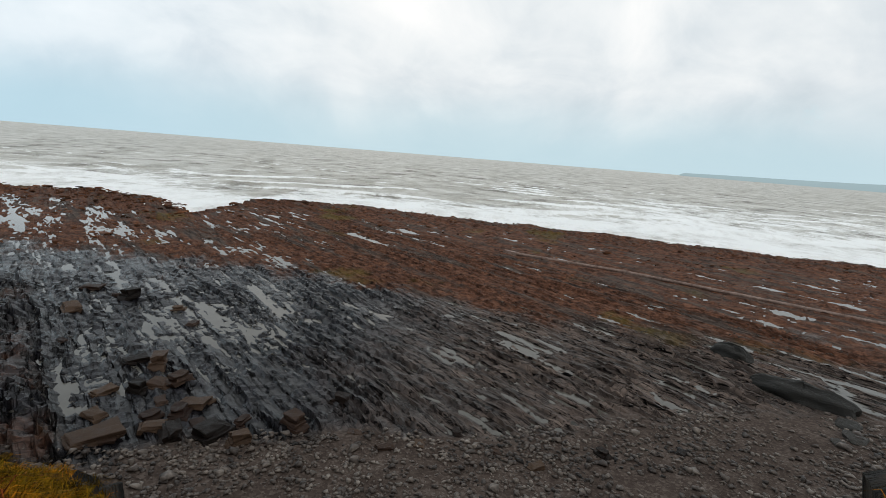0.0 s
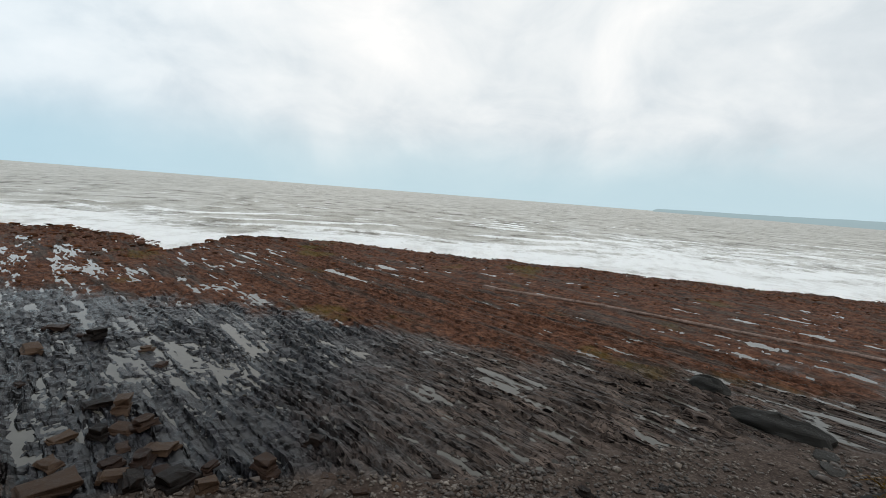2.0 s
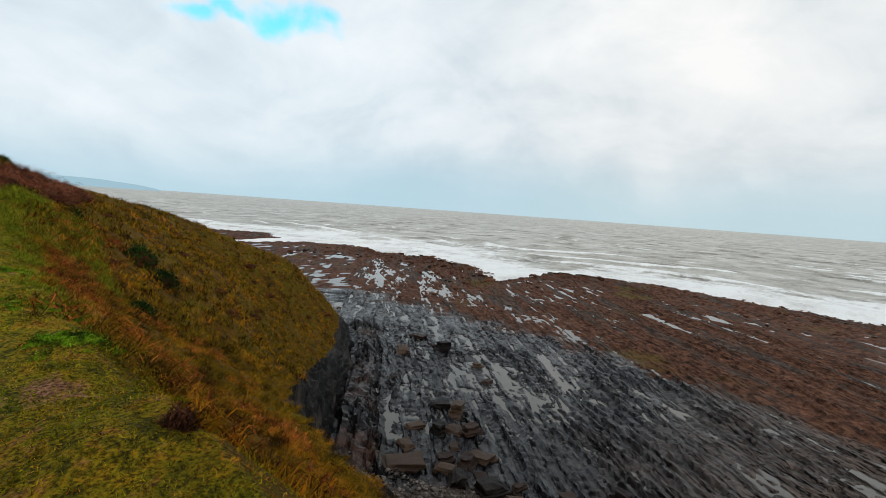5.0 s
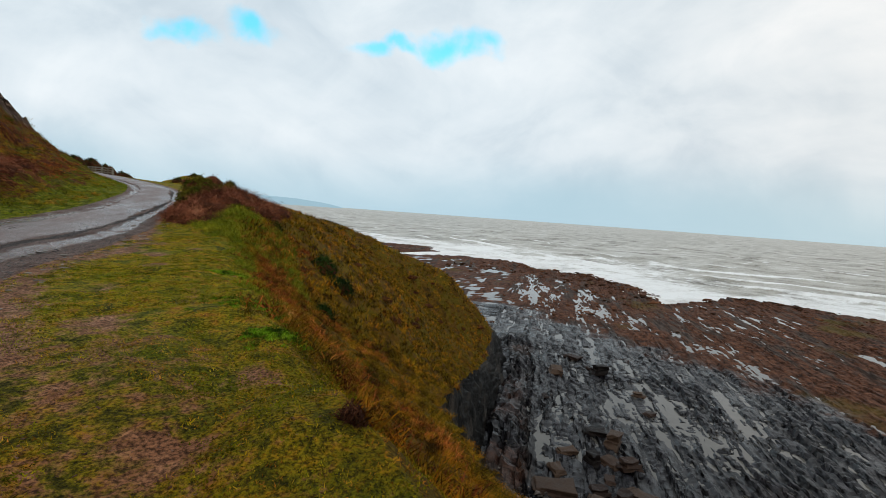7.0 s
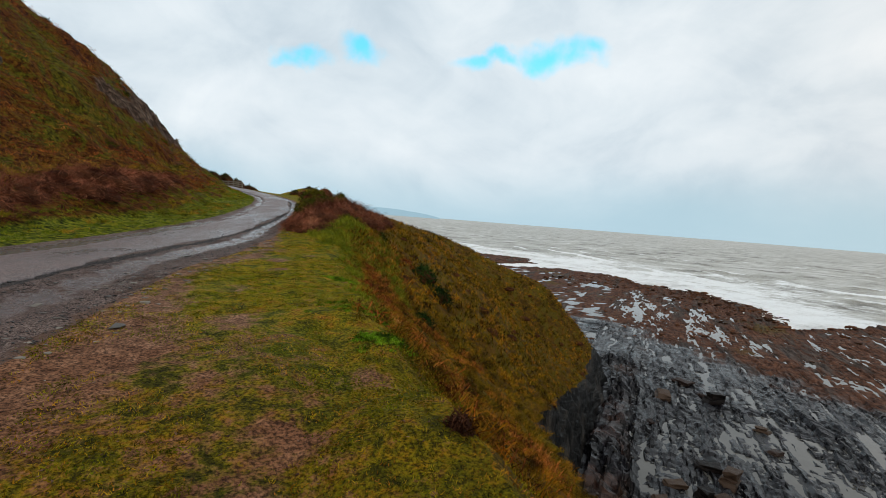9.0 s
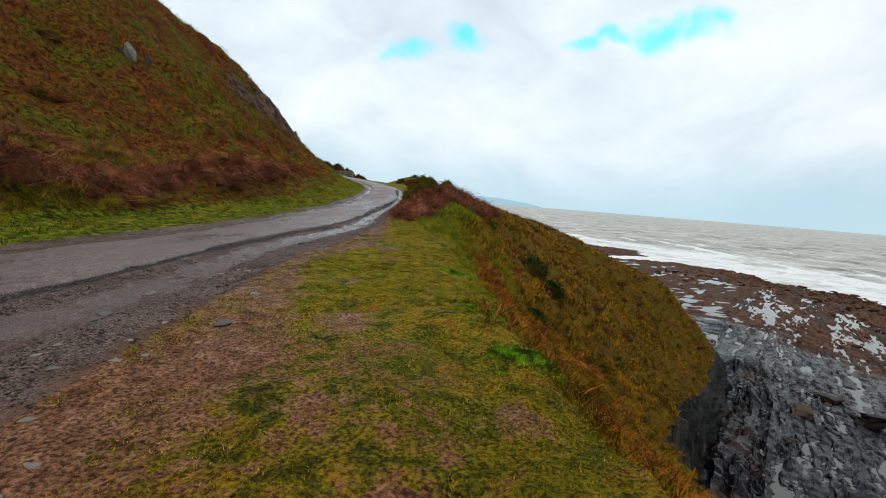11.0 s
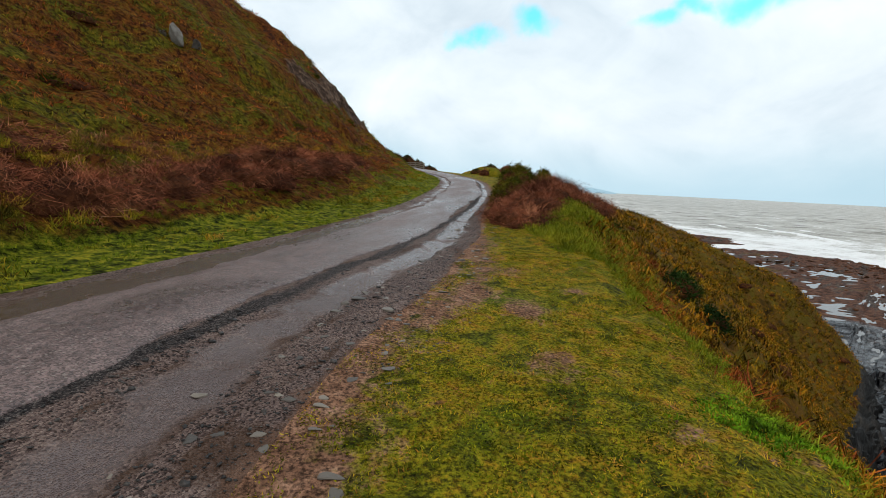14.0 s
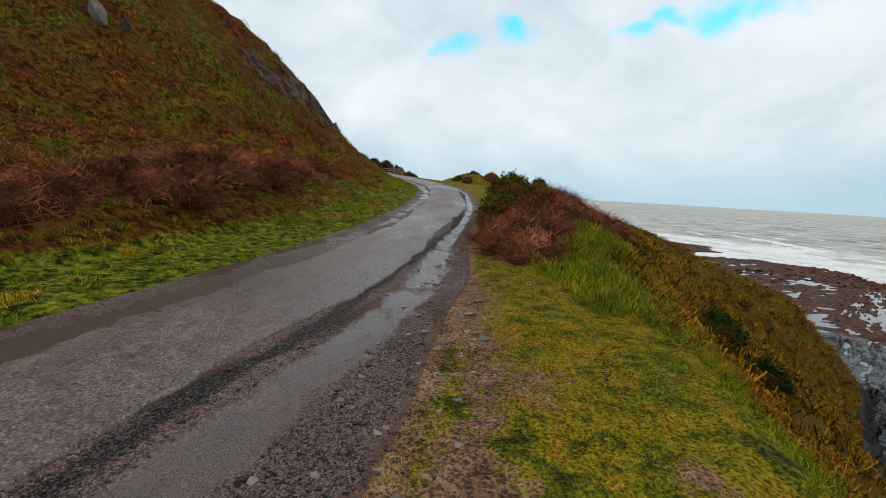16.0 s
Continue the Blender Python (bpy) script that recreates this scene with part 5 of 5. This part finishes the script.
M_PATHSTONE = piece_tinted("path_stone", [(0.25, (0.06, 0.052, 0.045)), (0.5, (0.14, 0.12, 0.10)), (0.8, (0.27, 0.23, 0.18))], 0.45, 0.35, 0.01)
M_COBBLE = island_tinted("beach_cobbles", [(0.1, (0.016, 0.014, 0.013)), (0.35, (0.065, 0.052, 0.045)), (0.65, (0.155, 0.128, 0.108)), (0.95, (0.27, 0.24, 0.21))], 0.5, 0.2, 3.0, 0.4)
M_CHIP = island_tinted("gravel_chips", [(0.15, (0.018, 0.017, 0.018)), (0.45, (0.05, 0.046, 0.044)), (0.7, (0.10, 0.088, 0.08)), (0.95, (0.26, 0.24, 0.21))], 0.45, 0.2, 40.0, 3.0)



def block_mesh(name, seed, mat):
    """A broken slate block about one metre across: flat beds, each set a little off the next, on z = 0."""
    r = random.Random(seed)
    bm = bmesh.new()
    z, cx, cy, w, d = 0.0, 0.0, 0.0, 0.5, 0.42
    for _ in range(r.choice((2, 3, 3))):
        h = r.uniform(0.16, 0.34)
        made = bmesh.ops.create_cube(bm, size=1.0)["verts"]
        for vert in made:
            vert.co = Vector((cx + vert.co.x * 2 * w * r.uniform(0.8, 1.12), cy + vert.co.y * 2 * d * r.uniform(0.8, 1.12), z + (vert.co.z + 0.5) * h * r.uniform(0.85, 1.15)))
        z += h * 0.86
        cx, cy, w, d = cx + r.uniform(-0.1, 0.1), cy + r.uniform(-0.1, 0.1), w * r.uniform(0.7, 0.98), d * r.uniform(0.7, 0.98)
    bmesh.ops.bevel(bm, geom=list(bm.edges), offset=0.025, segments=1, affect="EDGES", clamp_overlap=True)
    bmesh.ops.triangulate(bm, faces=bm.faces)
    bmesh.ops.subdivide_edges(bm, edges=bm.edges, cuts=1, use_grid_fill=True)
    for vert in bm.verts:
        vert.co += Vector((noise.noise(vert.co * 3 + Vector((seed, 0, 0))), noise.noise(vert.co * 3 + Vector((0, seed, 0))), noise.noise(vert.co * 3))) * 0.13
    bmesh.ops.triangulate(bm, faces=bm.faces)
    me = bpy.data.meshes.new(name)
    bm.to_mesh(me)
    bm.free()
    me.materials.append(mat)
    return me


M_EARTHCHIP = island_tinted("earth_clods", [(0.15, (0.040, 0.020, 0.012)), (0.5, (0.12, 0.062, 0.040)), (0.95, (0.30, 0.19, 0.13))], 0.7, 0.1, 40.0, 3.0)

BLOCKS = [block_mesh("boulder", 100 + k, M_BOULDER) for k in range(6)]
SLABS = [hull_mesh("slab", 200 + k, 0.85, M_SLAB, 40, 0.05) for k in range(3)]


def place_stone(me, name, x, y, z, size, turn, label, category, group="", tall=1.0, tip=0.0):
    ob = new(name, me)
    ob.matrix_basis = pose(x, y, z, tip, tip * 0.6, turn) @ Matrix.Diagonal((size, size * 0.8, size * tall, 1))
    return tagged(ob, label, category, group)


def beach_z(x, y):
    return float(reef_height(np.array([x]), np.array([y]))[0][0])


REEF_BOULDERS = [(-42.3, 57.4, 2.4), (-35.9, 54.6, 2.2), (-38.9, 49.6, 2.5), (-28.8, 52.4, 1.6), (-25.1, 48.0, 1.4), (-33.9, 41.5, 1.2), (-25.3, 38.7, 1.9), (-23.1, 38.3, 2.1), (-20.9, 35.0, 2.1), (-19.7, 35.6, 2.0), (-19.5, 32.6, 1.3), (-38.0, 55.1, 1.1)]
for k, (x, y, size) in enumerate(REEF_BOULDERS):
    place_stone(BLOCKS[k % 6], "boulder", x, y, max(beach_z(x, y), BEACH - 0.05) - 0.15, size, k * 67, "wet red-brown boulder lying on the slate reef", "boulder", "boulders on the reef", 0.62)
CLIFF_FOOT = [(-16.9, 32.6, 2.5), (-17.2, 31.0, 1.9), (-18.2, 29.2, 1.6), (-16.7, 28.7, 2.0), (-21.1, 27.7, 3.0), (-9.1, 30.7, 1.9), (-14.1, 29.0, 2.5), (-6.6, 34.5, 1.7), (-0.1, 29.6, 1.1), (-2.3, 28.8, 1.2), (-20.0, 27.9, 1.4), (-11.9, 28.2, 1.5), (-15.4, 30.0, 1.7), (-19.0, 30.6, 1.8), (-22.6, 30.2, 1.6), (-12.6, 30.6, 1.2), (-4.6, 30.4, 1.1), (2.6, 31.4, 1.0), (7.6, 27.6, 1.2), (12.6, 29.4, 1.2), (18.4, 30.2, 1.0), (5.0, 29.0, 0.9), (-24.4, 33.5, 1.6), (-22.0, 33.8, 1.5)]
for k, (x, y, size) in enumerate(CLIFF_FOOT):
    place_stone(BLOCKS[(k + 2) % 6], "boulder", x, y, max(beach_z(x, y), BEACH - 0.05) - 0.15, size, k * 101, "brown fallen boulder among the cobbles below the cliff", "boulder", "boulders below the cliff", 0.5 + 0.08 * (k % 4))
for k, (x, y, size, tall, turn) in enumerate(((35.4, 36.1, 2.6, 0.5, 20), (34.1, 34.0, 2.5, 0.5, 40), (32.0, 32.9, 1.6, 0.6, 80), (41.4, 35.6, 1.8, 1.2, 10), (12.0, 33.7, 1.5, 0.5, 60))):
    place_stone(SLABS[k % 3], "rock_slab", x, y, beach_z(x, y) - 0.1, size, turn, "dark slate slab standing out of the grey shingle", "rock", "", tall * 0.55, 2)


for cx, cy, size, turn in ((35.2, 41.2, (4.4, 1.7, 1.5), 2.25), (34.3, 50.6, (2.3, 1.4, 1.3), 2.2)):
    hump = thing("rock_hump", cx, cy, beach_z(cx, cy), "long dark hump of bare slate rising from the shingle", "rock")
    g = dome(cx, cy, beach_z(cx, cy) - 0.2, *size, turn, cx, 16, 40)
    g[..., 2] += 0.18 * cloud_noise(g[..., 0], g[..., 1], 1.2, 4, 161)
    part("rock_mass", sheet("rock_mass", g, M_SLAB, False), hump)


def scatter(name, base, centres, sizes, flat, mat):
    """Many small angular stones joined in one mesh."""
    co = np.array([v.co[:] for v in base.vertices])
    tri = np.array([list(f.vertices) for f in base.polygons])
    n = len(centres)
    a = rng.uniform(0, 2 * np.pi, n)
    c, s = np.cos(a)[:, None], np.sin(a)[:, None]
    stretch = rng.uniform(0.6, 1.25, (n, 3)) * sizes[:, None] * np.array([1, 1, flat])
    q = co[None] * stretch[:, None]
    pts = np.stack([q[..., 0] * c - q[..., 1] * s, q[..., 0] * s + q[..., 1] * c, q[..., 2]], -1) + centres[:, None]
    faces = (tri[None] + (np.arange(n) * len(co))[:, None, None]).reshape(-1, 3)
    return triangles(name, pts.reshape(-1, 3), faces, mat)


PEBBLE = hull_mesh("pebble", 301, 1.0, M_COBBLE, 9, 0.0)
n = 52000
x, y = rng.uniform(-30, 58, n), rng.uniform(17, 42, n)
ok = (y < shingle_y(x) + 2.2 * cloud_noise(x, y, 3, 3, 141)) & (rng.random(n) < np.clip(0.55 + 0.9 * cloud_noise(x, y, 4.5, 3, 143), 0.05, 1) * np.interp(x, (10, 45), (1, 0.5)))
x, y = x[ok], y[ok]
z = reef_height(x, y)[0]
stuff(scatter("beach_cobbles", PEBBLE, np.stack([x, y, z - 0.03], -1), (0.10 + 0.55 * rng.random(len(x)) ** 2.2) * (1 + 0.8 * (rng.random(len(x)) > 0.95)), 0.55, M_COBBLE), "grey and brown cobbles strewn below the cliff", "stones")
n = 5000
x, y = rng.uniform(-60, 50, n), rng.uniform(28, 62, n)
z, wd, sh = reef_height(x, y)
ok = (z > BEACH) & (cloud_noise(x, y, 6, 3, 145) > 0.1)
stuff(scatter("reef_rubble", PEBBLE, np.stack([x, y, z - 0.03], -1)[ok], rng.uniform(0.12, 0.5, n)[ok], 0.5, M_SLAB), "loose dark slate rubble on the reef", "stones")
# knobbly weed-covered rocks toward the water
n = 2800
x = rng.uniform(-150, 130, n)
y = shore_y(x) - rng.exponential(16, n) + 4
z = reef_height(x, y)[0]
ok = z > BEACH - 0.5
M_WEEDROCK = island_tinted("weed_covered_rock", [(0.2, (0.022, 0.011, 0.006)), (0.5, (0.085, 0.036, 0.019)), (0.8, (0.17, 0.075, 0.038))], 0.85, 0.04, 2.0, 0.1)
stuff(scatter("shore_rocks", hull_mesh("pebble", 303, 1.0, M_WEEDROCK, 12, 0.0), np.stack([x, y, z - 0.15], -1)[ok], rng.uniform(0.4, 1.5, n)[ok] * np.interp(x[ok], (-60, -20), (1.2, 0.7)) * (1 + (rng.random(n)[ok] > 0.95)), 0.5, M_WEEDROCK), "brown weed-covered rocks along the water's edge", "rocks")

# gravel on the shoulder and the track
gp = on_land(10, 11, (0, -26), 14000, -0.002, lambda x, y, z: np.abs((y - tarmac_right(x)) / (gravel_right(x) - tarmac_right(x)) - 0.45 - 0.06 * np.sin(x * 0.7)) > 0.17)
stuff(scatter("loose_gravel", hull_mesh("chip", 305, 1.0, M_CHIP, 7, 0.0), gp, rng.uniform(0.008, 0.03, len(gp)) * (1 + 1.2 * (rng.random(len(gp)) > 0.95)), 0.5, M_CHIP), "loose slate gravel on the wet shoulder", "gravel")
gp = on_land(11, 12, (-9, -18), 2600, -0.001, lambda x, y, z: y < gravel_right(x) + 0.8)
stuff(scatter("track_stones", hull_mesh("chip", 306, 1.0, M_CHIP, 7, 0.0), gp, rng.uniform(0.008, 0.035, len(gp)), 0.5, M_CHIP), "small stones trodden into the earth track", "gravel")
gp = on_land(11, 12, (0, -10), 5200, 0.0, lambda x, y, z: bare_spots(x, y) + 0.3 * cloud_noise(x, y, 0.5, 3, 191) > 0.22)
stuff(scatter("earth_grit", hull_mesh("chip", 307, 1.0, M_EARTHCHIP, 7, 0.0), gp, 0.006 + 0.03 * rng.random(len(gp)) ** 3, 0.5, M_EARTHCHIP), "small brown stones and clods in the bare earth", "gravel")
FLAT = [hull_mesh("path_stone", 310 + k, 0.4, M_PATHSTONE, 10, 0.04, False) for k in range(4)]
gp = on_land(10, 12, (-2, -18), 900, 0.006, lambda x, y, z: np.abs(y - gravel_right(x) + 0.15) < 0.6)[:230]
for k, q in enumerate(gp):
    place_stone(FLAT[k % 4], "path_stone", q[0], q[1], q[2], float(rng.uniform(0.05, 0.12) * (1 + 1.1 * (k % 6 == 0))), k * 77, "pale flat stone bedded in the gravel shoulder", "stone", "stones on the shoulder", 0.6)

# crags in the hillside
M_PALE = piece_tinted("pale_outcrop", [(0.3, (0.05, 0.043, 0.036)), (0.5, (0.20, 0.18, 0.155)), (0.7, (0.46, 0.44, 0.41))], 0.8, 0.05, 0.3)
for dx, dy, size, tall, tip in ((0.0, 0.0, 0.75, 1.9, 16), (-0.45, 0.5, 0.5, 1.3, -12), (0.3, -0.55, 0.45, 0.9, 24)):
    place_stone(hull_mesh("outcrop", 357 + int(size * 20), 1.2, M_PALE, 18, 0.03), "rock_outcrop", -29.4 + dx, -10.3 + dy, land_z(-29.4 + dx, -10.3 + dy) - 0.25 * size, size, 30 + 90 * dx, "pale grey rock outcrop in the bracken hillside", "rock", "crags in the hillside", tall, tip)

# ---- outfall pipe ----
def tube(a, b, radius, sides=12):
    way = (Vector(b) - Vector(a))
    bm = bmesh.new()
    bmesh.ops.create_cone(bm, cap_ends=True, segments=sides, radius1=radius, radius2=radius, depth=way.length, matrix=Matrix.Translation((Vector(a) + Vector(b)) / 2) @ way.to_track_quat("Z", "Y").to_matrix().to_4x4())
    return bm


def box(cx, cy, cz, sx, sy, sz, turn=0.0, bevel=0.02):
    bm = bmesh.new()
    bmesh.ops.create_cube(bm, size=1, matrix=pose(cx, cy, cz, 0, 0, turn) @ Matrix.Diagonal((sx, sy, sz, 1)))
    if bevel:
        bmesh.ops.bevel(bm, geom=list(bm.edges), offset=bevel, segments=2, affect="EDGES")
    return bm


def solid(name, bm, mat, parent, label=""):
    me = bpy.data.meshes.new(name)
    bm.to_mesh(me)
    bm.free()
    me.materials.append(mat)
    return part(name, new(name, me), parent, label)


M_PIPE = layered("rusty_concrete_pipe", [(0.35, (0.13, 0.080, 0.062)), (0.65, (0.27, 0.19, 0.155))], 9.0, (0.5, 0.8), 0.8, 0.5, 0.6, 0.02)
outfall = thing("outfall_pipe", 17.2, 98.7, BEACH, "long rust-stained outfall pipe laid across the weedy reef", "pipe")
route = [(17.2, 98.7), (36.5, 89.1), (51.3, 78.1), (66.8, 66.5), (84, 53), (104, 38)]
for (ax, ay), (bx, by) in zip(route, route[1:]):
    for k in range(4):
        f, g = k / 4, (k + 1) / 4 - 0.004
        solid("pipe_section", tube((ax + (bx - ax) * f, ay + (by - ay) * f, BEACH + 0.42), (ax + (bx - ax) * g, ay + (by - ay) * g, BEACH + 0.42), 0.30), M_PIPE, outfall)
    w = Vector((bx - ax, by - ay, 0)).normalized() * 0.25
    solid("collar", tube((ax - w.x, ay - w.y, BEACH + 0.42), (ax + w.x, ay + w.y, BEACH + 0.42), 0.40), M_PIPE, outfall)
    solid("saddle", box((ax + bx) / 2, (ay + by) / 2, BEACH + 0.1, 0.5, 0.9, 0.5, math.degrees(math.atan2(by - ay, bx - ax))), M_PIPE, outfall, "stained concrete saddle block")
solid("headwall", box(15.9, 99.4, BEACH + 0.4, 3.0, 0.9, 0.8, -38), M_PIPE, outfall, "pale concrete head block")


# ---- the lane's far end ----
M_TIMBER = layered("weathered_timber", [(0.35, (0.16, 0.14, 0.11)), (0.65, (0.30, 0.27, 0.22))], 14.0, (0.7, 0.9), 2.0, 0.4, 0.5, 0.01)
fence = thing("fence", -66.0, 2.7, float(road_z(-66.0)), "low weathered timber fence beside the lane's bend", "fence")
fence_line = [(-66.0, 2.7), (-68.0, 2.3), (-70.0, 1.8), (-72.0, 1.2), (-74.0, 0.5)]
tops = []
for x, y in fence_line:
    z = float(road_z(x)) - 0.2
    solid("post", box(x, y, z + 0.4, 0.14, 0.14, 1.0), M_TIMBER, fence)
    tops.append((x, y, z))
for a, b in zip(tops, tops[1:]):
    for h in (0.3, 0.55, 0.8):
        mid = [(p + q) / 2 for p, q in zip(a, b)]
        span = Vector(b) - Vector(a)
        bm = bmesh.new()
        bmesh.ops.create_cube(bm, size=1, matrix=Matrix.Translation((mid[0], mid[1] + 0.09, mid[2] + h)) @ span.to_track_quat("X", "Z").to_matrix().to_4x4() @ Matrix.Diagonal((span.length, 0.05, 0.13, 1)))
        solid("rail", bm, M_TIMBER, fence)
for cx, cy, size, n in ((-78.5, -4.6, (2.6, 2.0, 2.7), 800), (-79.0, -2.6, (2.6, 1.9, 2.9), 800), (-79.5, -1.0, (2.4, 1.8, 3.2), 800), (-80.0, 0.8, (2.4, 1.6, 3.2), 800), (-81.0, 2.4, (2.2, 1.6, 2.5), 500), (-83.0, 4.4, (2.2, 1.6, 1.6), 500)):
    thicket("gorse_bush", cx, cy, size, 0.5, cx, M_DARKLEAF, n, "dark rounded bush on the skyline beyond the lane", 0.35, 0.06, 0.5, 0.7, M_DARKLEAF)
knoll = sheet("knoll", dome(-61.0, 10.2, land_z(-61, 10.2) - 0.6, 5.5, 3.4, 2.5, 0.4, 4.4, 14, 36), M_TURF)
tagged(knoll, "small grassy knoll with a bare earth bank beyond the lane", "knoll", kind="structure")
for cx, cy, size, dark in ((-60.2, 8.4, (0.9, 0.7, 0.8), True), (-60.0, 10.0, (1.3, 1.0, 1.0), True), (-58.6, 11.6, (1.6, 1.2, 1.3), False), (-59.0, 9.2, (1.1, 0.8, 0.7), False)):
    along, across = (cx + 61) * math.cos(0.4) + (cy - 10.2) * math.sin(0.4), (cy - 10.2) * math.cos(0.4) - (cx + 61) * math.sin(0.4)
    top = land_z(-61, 10.2) - 0.6 + 2.5 * math.sqrt(max(0.1, 1 - (along / 5.5) ** 2 - (across / 3.4) ** 2))
    lift = top - 0.25 - land_z(cx, cy)
    thicket("gorse_bush", cx, cy, size, 0.2, cx + cy, M_DARKLEAF if dark else M_BRAMBLE, 400, "small dark bush on the grassy knoll", 0.3, 0.04, 0.5, 0.7, M_DARKLEAF if dark else None, lift)


# ---- far coasts ----
def far_coast(name, distance, profile, tone, label):
    """A long low headland, drawn as a ridge of that distance: rows of bearing and height."""
    m = bpy.data.materials.new(name)
    m.use_nodes = True
    b = m.node_tree.nodes["Principled BSDF"]
    # Haze is put into the tone, and emission makes the ridge glow with it.
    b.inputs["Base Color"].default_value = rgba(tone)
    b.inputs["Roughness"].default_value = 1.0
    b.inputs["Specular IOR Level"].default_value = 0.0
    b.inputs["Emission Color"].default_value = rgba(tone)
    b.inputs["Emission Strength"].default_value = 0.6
    bear = np.linspace(profile[0][0], profile[-1][0], 90)
    high = np.interp(bear, [q[0] for q in profile], [q[1] for q in profile])
    high = high * (1 + 0.10 * cloud_noise(bear, bear * 0, 1.3, 4, 151))
    rows = []
    for out, up in ((0, -22.0), (60, 0.55), (160, 1.0), (420, 0.3), (500, -22.0)):
        r = distance + out
        z = np.where(up < -1, BEACH - 3, BEACH + (high - BEACH) * up)
        rows.append(np.stack([np.sin(np.radians(bear)) * r, np.cos(np.radians(bear)) * r, z + 0 * bear], -1))
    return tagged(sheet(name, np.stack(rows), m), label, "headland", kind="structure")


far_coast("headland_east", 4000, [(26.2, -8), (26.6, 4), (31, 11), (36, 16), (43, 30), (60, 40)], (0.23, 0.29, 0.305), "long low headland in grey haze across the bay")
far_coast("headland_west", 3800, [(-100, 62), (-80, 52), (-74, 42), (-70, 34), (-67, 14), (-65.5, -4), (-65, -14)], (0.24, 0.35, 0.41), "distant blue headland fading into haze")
